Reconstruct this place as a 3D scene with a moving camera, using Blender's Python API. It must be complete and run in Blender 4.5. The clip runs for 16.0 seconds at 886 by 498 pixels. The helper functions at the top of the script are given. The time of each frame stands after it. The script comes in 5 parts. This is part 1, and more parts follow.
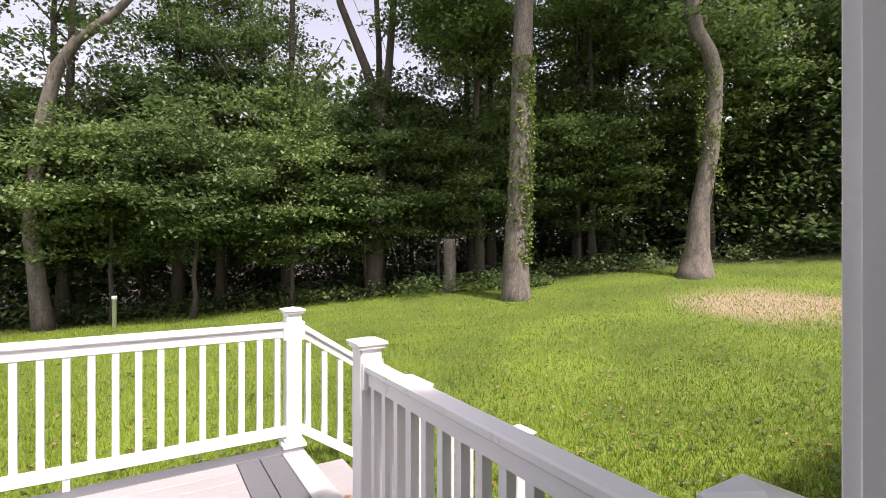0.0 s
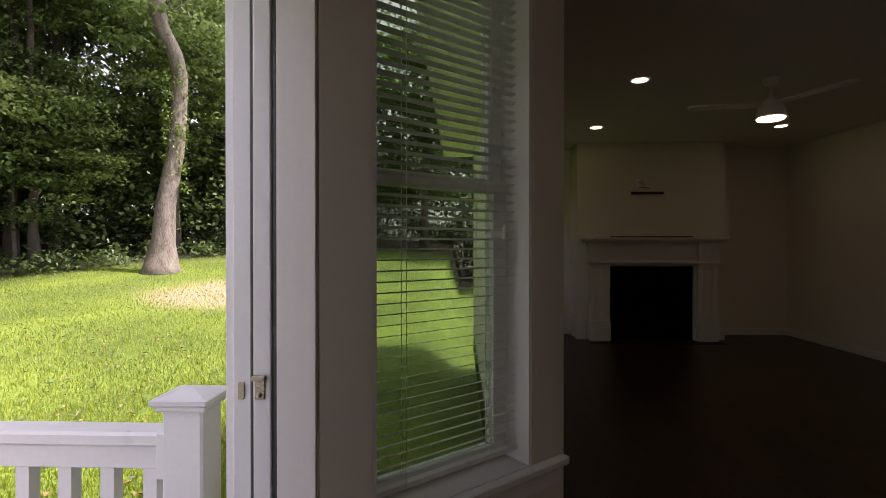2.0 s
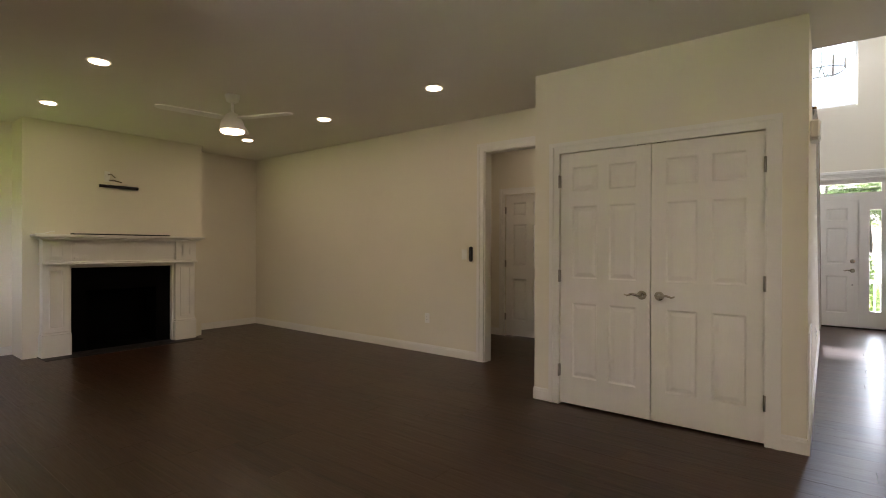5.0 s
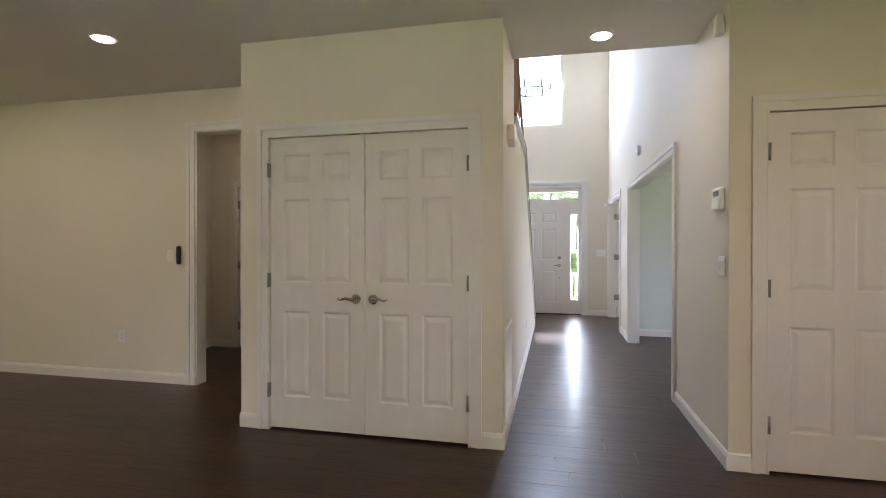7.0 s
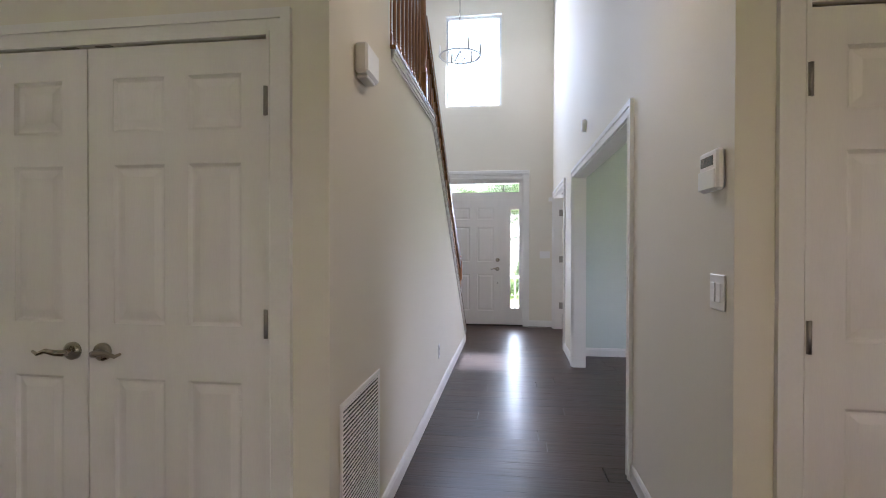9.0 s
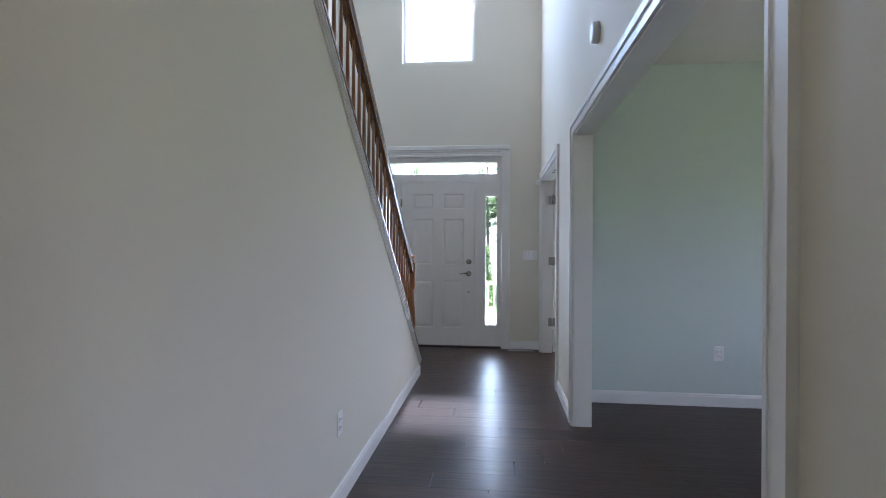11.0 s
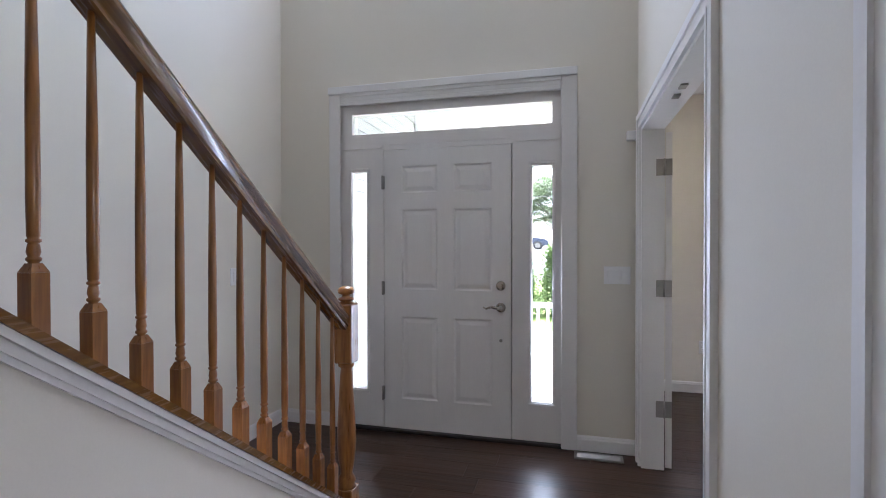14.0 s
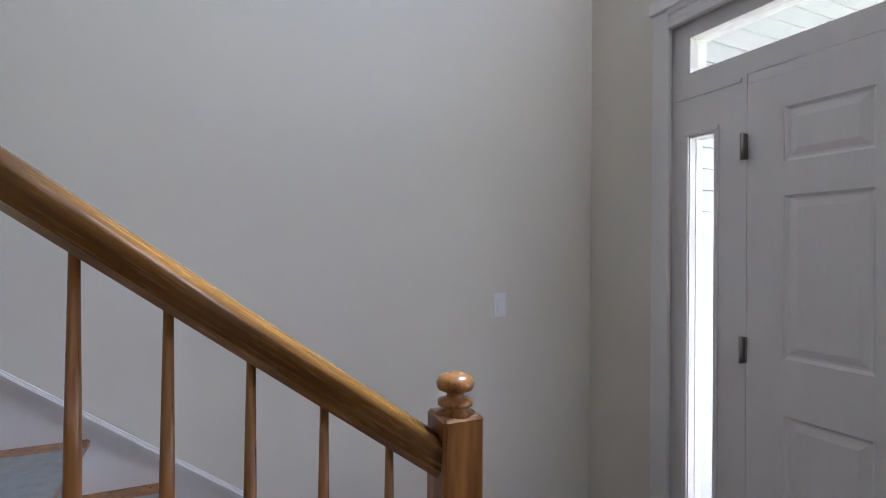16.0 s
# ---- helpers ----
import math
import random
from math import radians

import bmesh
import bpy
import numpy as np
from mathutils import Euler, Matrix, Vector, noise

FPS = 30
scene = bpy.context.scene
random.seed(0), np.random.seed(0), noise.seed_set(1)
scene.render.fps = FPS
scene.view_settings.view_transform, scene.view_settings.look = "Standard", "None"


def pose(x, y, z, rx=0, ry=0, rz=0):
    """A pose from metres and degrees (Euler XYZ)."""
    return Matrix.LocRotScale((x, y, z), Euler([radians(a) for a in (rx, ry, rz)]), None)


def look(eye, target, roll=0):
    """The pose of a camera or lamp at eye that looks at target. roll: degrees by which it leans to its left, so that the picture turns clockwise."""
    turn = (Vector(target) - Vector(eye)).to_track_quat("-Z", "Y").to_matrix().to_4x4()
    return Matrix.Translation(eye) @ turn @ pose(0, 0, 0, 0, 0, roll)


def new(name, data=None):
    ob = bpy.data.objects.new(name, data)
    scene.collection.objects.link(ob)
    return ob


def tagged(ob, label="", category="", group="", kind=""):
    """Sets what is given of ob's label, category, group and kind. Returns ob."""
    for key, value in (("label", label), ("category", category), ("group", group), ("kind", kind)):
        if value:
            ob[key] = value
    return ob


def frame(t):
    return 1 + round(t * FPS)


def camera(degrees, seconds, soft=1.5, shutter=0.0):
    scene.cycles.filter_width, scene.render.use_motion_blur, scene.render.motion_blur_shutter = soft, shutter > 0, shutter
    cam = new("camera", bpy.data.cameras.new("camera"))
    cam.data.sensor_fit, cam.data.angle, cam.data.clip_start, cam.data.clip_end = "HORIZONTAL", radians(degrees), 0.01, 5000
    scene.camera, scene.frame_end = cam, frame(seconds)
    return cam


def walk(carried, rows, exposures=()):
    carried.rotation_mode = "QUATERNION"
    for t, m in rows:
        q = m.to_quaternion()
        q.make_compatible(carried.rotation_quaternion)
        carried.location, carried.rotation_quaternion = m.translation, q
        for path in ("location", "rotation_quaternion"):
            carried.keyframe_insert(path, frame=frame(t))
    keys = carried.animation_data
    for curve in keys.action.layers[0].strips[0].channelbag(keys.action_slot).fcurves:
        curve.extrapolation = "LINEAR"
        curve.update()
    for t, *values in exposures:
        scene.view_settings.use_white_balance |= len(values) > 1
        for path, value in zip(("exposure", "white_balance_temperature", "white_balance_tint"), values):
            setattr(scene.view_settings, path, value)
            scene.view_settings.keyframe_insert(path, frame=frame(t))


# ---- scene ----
cam = camera(83.7, 16.0, soft=1.0)
PATH = [
    (0, pose(-0.515, -4.232, 1.335, 90, 0, 148.6)),
    (0.5, pose(-0.385, -4.105, 1.335, 89.9, 0, 140.9)),
    (1, pose(-0.250, -3.990, 1.335, 89.8, 0, 125.6)),
    (1.5, look((-0.158, -3.975, 1.338), (-2.053, -4.614, 1.318), 0.1)),
    (2, look((-0.105, -3.937, 1.300), (-2.103, -4.008, 1.288), 0.0)),
    (2.5, look((-0.052, -3.915, 1.287), (-2.005, -3.486, 1.281), 0.1)),
    (3, look((-0.008, -3.903, 1.29), (-1.844, -3.11, 1.283), 0.1)),
    (3.5, look((0.012, -3.884, 1.28), (-1.678, -2.814, 1.275), 0.1)),
    (4, look((0.037, -3.858, 1.272), (-1.501, -2.579, 1.268), 0.1)),
    (4.5, look((0.075, -3.834, 1.276), (-1.318, -2.399, 1.273), 0.2)),
    (5, look((0.097, -3.801, 1.276), (-1.131, -2.223, 1.271), 0.2)),
    (7.5, look((0.417, -2.813, 1.29), (0.078, -0.842, 1.279), 0.0)),
    (8, look((0.53, -2.435, 1.303), (0.216, -0.46, 1.29), 0.0)),
    (8.5, look((0.609, -2.05, 1.299), (0.309, -0.072, 1.283), 0.0)),
    (9, look((0.614, -1.628, 1.325), (0.345, 0.353, 1.308), 0.1)),
    (11.5, look((0.784, 0.819, 1.243), (0.586, 2.809, 1.241), 0.2)),
    (12, look((0.799, 1.33, 1.246), (0.618, 3.322, 1.244), 0.1)),
    (12.5, look((0.825, 1.788, 1.24), (0.643, 3.78, 1.238), 0.05)),
    (13, look((0.876, 2.252, 1.306), (0.678, 4.242, 1.285), 0.08)),
    (13.5, look((0.897, 2.684, 1.352), (0.636, 4.667, 1.332), 0.2)),
    (14, pose(0.885, 3.12, 1.369, 89.45, 0.1, 14.6)),
    (14.5, look((0.871, 3.549, 1.385), (0.084, 5.387, 1.364), 0.1)),
    (15, look((0.858, 3.984, 1.412), (-0.287, 5.623, 1.392), 0)),
    (15.5, look((0.812, 4.365, 1.412), (-0.705, 5.669, 1.404), 0)),
    (16, look((0.775, 4.70, 1.420), (-1.042, 5.535, 1.424), 0.4)),
]
EXPOSURES = [(0, 0.95, 6700, 25), (1.0, 1.0, 6700, 28), (1.5, 1.3, 6700, 29), (2.0, 1.65, 6750, 32), (2.5, 2.05, 7000, 36), (3.0, 2.9, 7150, 33), (3.5, 3.55, 7150, 28), (4.0, 3.95, 7050, 27),
             (5.0, 4.5, 6750, 24), (7.5, 4.75, 6150, 24), (9.0, 4.4, 5950, 25), (11.5, 3.9, 5450, 20), (13.5, 3.98, 5700, 24), (14.5, 3.9, 5800, 27), (16.0, 3.75, 5800, 27)]
walk(cam, PATH, EXPOSURES)

# ---------------------------------------------------------------- light
SUN_ELEV, SUN_X = 59.5, -0.08
world = bpy.data.worlds.new("sky")
scene.world = world
world.use_nodes = True
wn = world.node_tree.nodes
sky = wn.new("ShaderNodeTexSky")
sky.sky_type = "NISHITA"
sky.sun_disc = False
sky.sun_elevation = radians(SUN_ELEV)
sky.sun_rotation = math.atan2(SUN_X, 1.0)
sky.dust_density = 3.0
wn["Background"].inputs["Strength"].default_value = 0.15
veil = wn.new("ShaderNodeHueSaturation")
veil.inputs["Saturation"].default_value = 0.4
world.node_tree.links.new(sky.outputs[0], veil.inputs["Color"])
world.node_tree.links.new(veil.outputs[0], wn["Background"].inputs["Color"])
sun = new("sun", bpy.data.lights.new("sun", "SUN"))
sun.data.energy, sun.data.angle, sun.data.color = 3.4, radians(4.0), (1.0, 0.95, 0.87)
sun.matrix_world = look((0, 0, 0), (-SUN_X, -1.0, -math.tan(radians(SUN_ELEV))))


def spot_down(x, y, z, power, size=0.13, color=(1.0, 0.86, 0.56)):
    lamp = new("lamp_light", bpy.data.lights.new("lamp_light", "AREA"))
    lamp.data.shape, lamp.data.size, lamp.data.energy, lamp.data.color = "DISK", size, power, color
    lamp.location = (x, y, z)
    return lamp


def window_fill(m, w, h, power, color=(0.86, 0.93, 1.0)):
    """An area lamp added in a window's opening to strengthen the daylight that comes in."""
    lamp = new("window_fill", bpy.data.lights.new("window_fill", "AREA"))
    lamp.data.shape, lamp.data.size, lamp.data.size_y, lamp.data.energy, lamp.data.color = "RECTANGLE", w, h, power, color
    lamp.matrix_world = m


window_fill(look((0.0075, 6.57, 4.35), (0.1, 4.5, 3.4)), 0.80, 1.36, 4.6)
window_fill(look((0.69, 6.545, 1.10), (0.69, 5.0, 0.9)), 0.12, 1.55, 0.6, (0.74, 0.87, 1.0))

# ---------------------------------------------------------------- materials
def shader(name):
    m = bpy.data.materials.new(name)
    m.use_nodes = True
    nt = m.node_tree
    return m, nt, nt.nodes["Principled BSDF"], nt.nodes, nt.links


def surface(name, color, rough=0.6, metal=0.0, vary=0.08, scale=3.0, fine=60.0, bump=0.05, stretch=(1, 1, 1), coat=0.0,
            per_object=0.0, per_island=0.0, gloss=0.5):
    """A surface with broad and fine variation of colour, roughness and relief."""
    m, nt, p, n, l = shader(name)
    tc = n.new("ShaderNodeTexCoord")
    mp = n.new("ShaderNodeMapping")
    mp.inputs["Scale"].default_value = stretch
    l.new(tc.outputs["Object"], mp.inputs["Vector"])
    a = n.new("ShaderNodeTexNoise")
    a.inputs["Scale"].default_value, a.inputs["Detail"].default_value = scale, 4
    b = n.new("ShaderNodeTexNoise")
    b.inputs["Scale"].default_value, b.inputs["Detail"].default_value = fine, 3
    for t in (a, b):
        l.new(mp.outputs[0], t.inputs["Vector"])
    add = n.new("ShaderNodeMath")
    add.operation = "ADD"
    l.new(a.outputs["Fac"], add.inputs[0])
    l.new(b.outputs["Fac"], add.inputs[1])
    fac = add.outputs[0]
    if per_object or per_island:
        src = n.new("ShaderNodeObjectInfo" if per_object else "ShaderNodeNewGeometry")
        out = src.outputs["Random" if per_object else "Random Per Island"]
        ma = n.new("ShaderNodeMath")
        ma.operation = "MULTIPLY_ADD"
        l.new(out, ma.inputs[0])
        ma.inputs[1].default_value = 2 * (per_object or per_island)
        l.new(fac, ma.inputs[2])
        sub = n.new("ShaderNodeMath")
        sub.operation = "SUBTRACT"
        l.new(ma.outputs[0], sub.inputs[0])
        sub.inputs[1].default_value = (per_object or per_island)
        fac = sub.outputs[0]
    mr = n.new("ShaderNodeMapRange")
    mr.inputs["From Min"].default_value, mr.inputs["From Max"].default_value = 0.6, 1.4
    mr.inputs["To Min"].default_value, mr.inputs["To Max"].default_value = 1 - vary, 1 + vary
    l.new(fac, mr.inputs["Value"])
    mix = n.new("ShaderNodeMix")
    mix.data_type, mix.blend_type = "RGBA", "MULTIPLY"
    mix.inputs["Factor"].default_value = 1
    mix.inputs["A"].default_value = (*color, 1)
    l.new(mr.outputs[0], mix.inputs["B"])
    l.new(mix.outputs["Result"], p.inputs["Base Color"])
    rr = n.new("ShaderNodeMapRange")
    rr.inputs["From Min"].default_value, rr.inputs["From Max"].default_value = 0.3, 0.7
    rr.inputs["To Min"].default_value, rr.inputs["To Max"].default_value = max(rough - 0.08, 0.02), min(rough + 0.08, 1)
    l.new(a.outputs["Fac"], rr.inputs["Value"])
    l.new(rr.outputs[0], p.inputs["Roughness"])
    p.inputs["Metallic"].default_value = metal
    p.inputs["Specular IOR Level"].default_value = gloss
    p.inputs["Coat Weight"].default_value = coat
    p.inputs["Coat Roughness"].default_value = 0.12
    if bump:
        bp = n.new("ShaderNodeBump")
        bp.inputs["Strength"].default_value, bp.inputs["Distance"].default_value = bump, 0.01
        l.new(b.outputs["Fac"], bp.inputs["Height"])
        l.new(bp.outputs[0], p.inputs["Normal"])
    return m


def wood(name, dark, light, grain=(2, 40, 40), rough=0.35, coat=0.0, per_object=0.0, per_island=0.0, bump=0.08, gloss=0.5):
    """Wood whose grain runs along the axis with the small scale."""
    m, nt, p, n, l = shader(name)
    tc = n.new("ShaderNodeTexCoord")
    mp = n.new("ShaderNodeMapping")
    mp.inputs["Scale"].default_value = grain
    l.new(tc.outputs["Object"], mp.inputs["Vector"])
    vec = mp.outputs[0]
    if per_object or per_island:
        src = n.new("ShaderNodeObjectInfo" if per_object else "ShaderNodeNewGeometry")
        out = src.outputs["Random" if per_object else "Random Per Island"]
        sh = n.new("ShaderNodeVectorMath")
        sh.operation = "MULTIPLY_ADD"
        l.new(out, sh.inputs[0])
        sh.inputs[1].default_value = (31, 17, 23)
        l.new(vec, sh.inputs[2])
        vec = sh.outputs[0]
    a = n.new("ShaderNodeTexNoise")
    a.inputs["Scale"].default_value, a.inputs["Detail"].default_value, a.inputs["Distortion"].default_value = 1.0, 6, 0.6
    b = n.new("ShaderNodeTexNoise")
    b.inputs["Scale"].default_value, b.inputs["Detail"].default_value = 4.0, 4
    l.new(vec, a.inputs["Vector"])
    l.new(vec, b.inputs["Vector"])
    mx = n.new("ShaderNodeMath")
    mx.operation = "MULTIPLY_ADD"
    l.new(b.outputs["Fac"], mx.inputs[0])
    mx.inputs[1].default_value = 0.45
    l.new(a.outputs["Fac"], mx.inputs[2])
    fac = mx.outputs[0]
    if per_object or per_island:
        ad = n.new("ShaderNodeMath")
        ad.operation = "MULTIPLY_ADD"
        l.new(out, ad.inputs[0])
        ad.inputs[1].default_value = per_object or per_island
        l.new(fac, ad.inputs[2])
        fac = ad.outputs[0]
    cr = n.new("ShaderNodeValToRGB")
    cr.color_ramp.elements[0].position, cr.color_ramp.elements[1].position = 0.45, 0.95
    cr.color_ramp.elements[0].color, cr.color_ramp.elements[1].color = (*dark, 1), (*light, 1)
    l.new(fac, cr.inputs[0])
    l.new(cr.outputs[0], p.inputs["Base Color"])
    mr = n.new("ShaderNodeMapRange")
    mr.inputs["To Min"].default_value, mr.inputs["To Max"].default_value = rough - 0.1, rough + 0.12
    l.new(b.outputs["Fac"], mr.inputs["Value"])
    l.new(mr.outputs[0], p.inputs["Roughness"])
    p.inputs["Specular IOR Level"].default_value = gloss
    p.inputs["Coat Weight"].default_value, p.inputs["Coat Roughness"].default_value = coat, 0.15
    bp = n.new("ShaderNodeBump")
    bp.inputs["Strength"].default_value, bp.inputs["Distance"].default_value = bump, 0.004
    l.new(fac, bp.inputs["Height"])
    l.new(bp.outputs[0], p.inputs["Normal"])
    return m


def glow(name, color, strength):
    m, nt, p, n, l = shader(name)
    p.inputs["Base Color"].default_value = (*color, 1)
    p.inputs["Emission Color"].default_value = (*color, 1)
    p.inputs["Emission Strength"].default_value = strength
    return m


def glass(name, tint=(1, 1, 1)):
    m, nt, p, n, l = shader(name)
    n.remove(p)
    tr, gl, fr, pw, ma, mx = (n.new("ShaderNode" + k) for k in ("BsdfTransparent", "BsdfGlossy", "LayerWeight", "Math", "Math", "MixShader"))
    tr.inputs["Color"].default_value = (*tint, 1)
    gl.inputs["Roughness"].default_value = 0.01
    fr.inputs["Blend"].default_value = 0.5
    pw.operation, ma.operation = "POWER", "MULTIPLY_ADD"
    pw.inputs[1].default_value, ma.inputs[1].default_value, ma.inputs[2].default_value = 5, 0.9, 0.04
    l.new(fr.outputs["Facing"], pw.inputs[0])
    l.new(pw.outputs[0], ma.inputs[0])
    l.new(ma.outputs[0], mx.inputs[0])
    l.new(tr.outputs[0], mx.inputs[1])
    l.new(gl.outputs[0], mx.inputs[2])
    l.new(mx.outputs[0], n["Material Output"].inputs["Surface"])
    return m


def leafy(name, dark, light, thin=0.35):
    """Leaves: colour varies leaf by leaf, some light passes through."""
    m, nt, p, n, l = shader(name)
    geo = n.new("ShaderNodeNewGeometry")
    tc = n.new("ShaderNodeTexCoord")
    ns = n.new("ShaderNodeTexNoise")
    ns.inputs["Scale"].default_value = 0.7
    l.new(tc.outputs["Object"], ns.inputs["Vector"])
    av = n.new("ShaderNodeMath")
    av.operation = "MULTIPLY_ADD"
    l.new(geo.outputs["Random Per Island"], av.inputs[0])
    av.inputs[1].default_value = 0.6
    l.new(ns.outputs["Fac"], av.inputs[2])
    cr = n.new("ShaderNodeValToRGB")
    cr.color_ramp.elements[0].position, cr.color_ramp.elements[1].position = 0.35, 1.1
    cr.color_ramp.elements[0].color, cr.color_ramp.elements[1].color = (*dark, 1), (*light, 1)
    l.new(av.outputs[0], cr.inputs[0])
    l.new(cr.outputs[0], p.inputs["Base Color"])
    p.inputs["Roughness"].default_value = 0.5
    tl = n.new("ShaderNodeBsdfTranslucent")
    l.new(cr.outputs[0], tl.inputs["Color"])
    mx = n.new("ShaderNodeMixShader")
    mx.inputs[0].default_value = thin
    l.new(p.outputs[0], mx.inputs[1])
    l.new(tl.outputs[0], mx.inputs[2])
    l.new(mx.outputs[0], n["Material Output"].inputs["Surface"])
    return m


WALL = surface("cream_wall_paint", (0.77, 0.725, 0.625), 0.75, vary=0.025, scale=1.2, fine=180, bump=0.03)
TEAL = surface("pale_teal_wall_paint", (0.60, 0.655, 0.605), 0.75, vary=0.025, scale=1.2, fine=180, bump=0.03)
CEIL = surface("ceiling_paint", (0.74, 0.71, 0.65), 0.85, vary=0.03, scale=1.5, fine=120, bump=0.04)
TRIM = surface("white_trim_paint", (0.80, 0.78, 0.75), 0.4, vary=0.03, scale=4, fine=90, bump=0.02)
DOORP = surface("white_door_paint", (0.80, 0.77, 0.74), 0.42, vary=0.03, scale=3, fine=50, bump=0.05, stretch=(6, 6, 0.6))
VINYL = surface("white_vinyl", (0.82, 0.82, 0.82), 0.35, vary=0.03, scale=5, fine=70, bump=0.02)
PLANK = wood("dark_plank", (0.0075, 0.0031, 0.0016), (0.046, 0.021, 0.0112), (1.6, 22, 22), 0.33, coat=0.06, per_object=0.34, bump=0.45, gloss=0.28)
PLANKS = wood("dark_planks", (0.0075, 0.0031, 0.0016), (0.046, 0.021, 0.0112), (1.6, 22, 22), 0.33, coat=0.06, per_island=0.34, bump=0.45, gloss=0.28)
GAP = surface("floor_gap", (0.016, 0.011, 0.008), 0.6)
OAK = wood("varnished_oak", (0.140, 0.047, 0.0085), (0.43, 0.180, 0.041), (30, 30, 2.5), 0.3, coat=0.35)
OAKY = wood("varnished_oak_rail", (0.085, 0.032, 0.0055), (0.25, 0.108, 0.022), (34, 2.2, 34), 0.25, coat=0.6)
CARPET = surface("grey_carpet", (0.32, 0.33, 0.32), 0.95, vary=0.25, scale=30, fine=400, bump=0.5)
NICKEL = surface("brushed_nickel", (0.38, 0.34, 0.28), 0.28, metal=1.0, vary=0.1, scale=20, fine=200, bump=0.03)
STEEL = surface("hinge_steel", (0.34, 0.32, 0.29), 0.42, metal=1.0, vary=0.12, scale=20, fine=200)
BLACK = surface("matt_black", (0.012, 0.011, 0.011), 0.6, vary=0.2, scale=8)
SOOT = surface("firebox_black", (0.003, 0.003, 0.003), 0.95, vary=0.3, scale=6, gloss=0.05)
PLASTIC = surface("white_plastic", (0.86, 0.85, 0.83), 0.4, vary=0.02)
SCREEN = surface("grey_display", (0.06, 0.07, 0.07), 0.25)
GLASS = glass("clear_glass", (0.96, 0.98, 0.97))
DOORGLASS = glass("coated_door_glass", (0.80, 0.84, 0.83))
LOWE = glass("tinted_glass", (0.60, 0.66, 0.58))
COATED = glass("sun_control_glass", (0.54, 0.64, 0.72))
LAMPGLOW = glow("lamp_glow", (1.0, 0.86, 0.62), 2.2)
SLATM = surface("blind_slat", (0.78, 0.78, 0.76), 0.5, vary=0.02)
SIDING = surface("white_siding", (0.45, 0.455, 0.46), 0.55, vary=0.03, scale=2, fine=40)
SOFFIT = surface("white_soffit", (0.72, 0.73, 0.72), 0.6, vary=0.03)
ROOFM = surface("grey_shingle", (0.10, 0.10, 0.10), 0.9, vary=0.25, scale=4, fine=30, bump=0.3)
DECK = surface("grey_deck_board", (0.30, 0.29, 0.29), 0.6, vary=0.12, scale=2, fine=30, bump=0.15, stretch=(1, 14, 1), per_object=0.15)
DECKD = surface("dark_grey_deck_board", (0.11, 0.115, 0.125), 0.6, vary=0.12, scale=2, fine=30, bump=0.15, per_object=0.1)
BARK = surface("grey_brown_bark", (0.135, 0.118, 0.098), 0.9, vary=0.75, scale=2.4, fine=13, bump=1.0, stretch=(3.2, 3.2, 0.9))
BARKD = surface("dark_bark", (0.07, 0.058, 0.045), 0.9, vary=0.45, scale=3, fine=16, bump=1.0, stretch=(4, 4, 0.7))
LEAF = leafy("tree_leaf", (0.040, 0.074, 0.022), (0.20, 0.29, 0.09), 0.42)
# Darker copy of tree_leaf; part of the wood's shade is put into its colour.
LEAFD = leafy("dark_leaf_with_shade", (0.03, 0.056, 0.018), (0.13, 0.20, 0.065), 0.45)
IVYM = leafy("ivy_leaf", (0.06, 0.11, 0.02), (0.19, 0.27, 0.06))
BLADE = leafy("grass_blade", (0.085, 0.145, 0.011), (0.25, 0.335, 0.028), 0.3)
DRY = leafy("dry_leaf", (0.10, 0.05, 0.02), (0.30, 0.18, 0.08), 0.1)
CARPAINT = surface("dark_blue_car_paint", (0.02, 0.04, 0.09), 0.25, vary=0.05, coat=0.6)
CONCRETE = surface("concrete", (0.40, 0.39, 0.37), 0.8, vary=0.1, scale=2, fine=60, bump=0.2)


# ---------------------------------------------------------------- mesh helpers
def box(bm, x0, x1, y0, y1, z0, z1, bevel=0.0):
    v = [bm.verts.new((x, y, z)) for z in (z0, z1) for y in (y0, y1) for x in (x0, x1)]
    f = [bm.faces.new([v[i] for i in q]) for q in ((0, 2, 3, 1), (4, 5, 7, 6), (0, 1, 5, 4), (2, 6, 7, 3), (0, 4, 6, 2), (1, 3, 7, 5))]
    if bevel:
        edges = list({e for a in f for e in a.edges})
        bmesh.ops.bevel(bm, geom=edges, offset=bevel, segments=1, affect="EDGES")
    return bm


def prism(bm, outline, axis, a, b):
    """Extrude an outline of (u, v) along x, y or z from a to b."""
    def at(u, v, w):
        return {"x": (w, u, v), "y": (u, w, v), "z": (u, v, w)}[axis]
    p = [bm.verts.new(at(u, v, a)) for u, v in outline]
    q = [bm.verts.new(at(u, v, b)) for u, v in outline]
    k = len(outline)
    bm.faces.new(p)
    bm.faces.new(q[::-1])
    for i in range(k):
        bm.faces.new((p[i], q[i], q[(i + 1) % k], p[(i + 1) % k]))
    bmesh.ops.recalc_face_normals(bm, faces=bm.faces[:])
    return bm


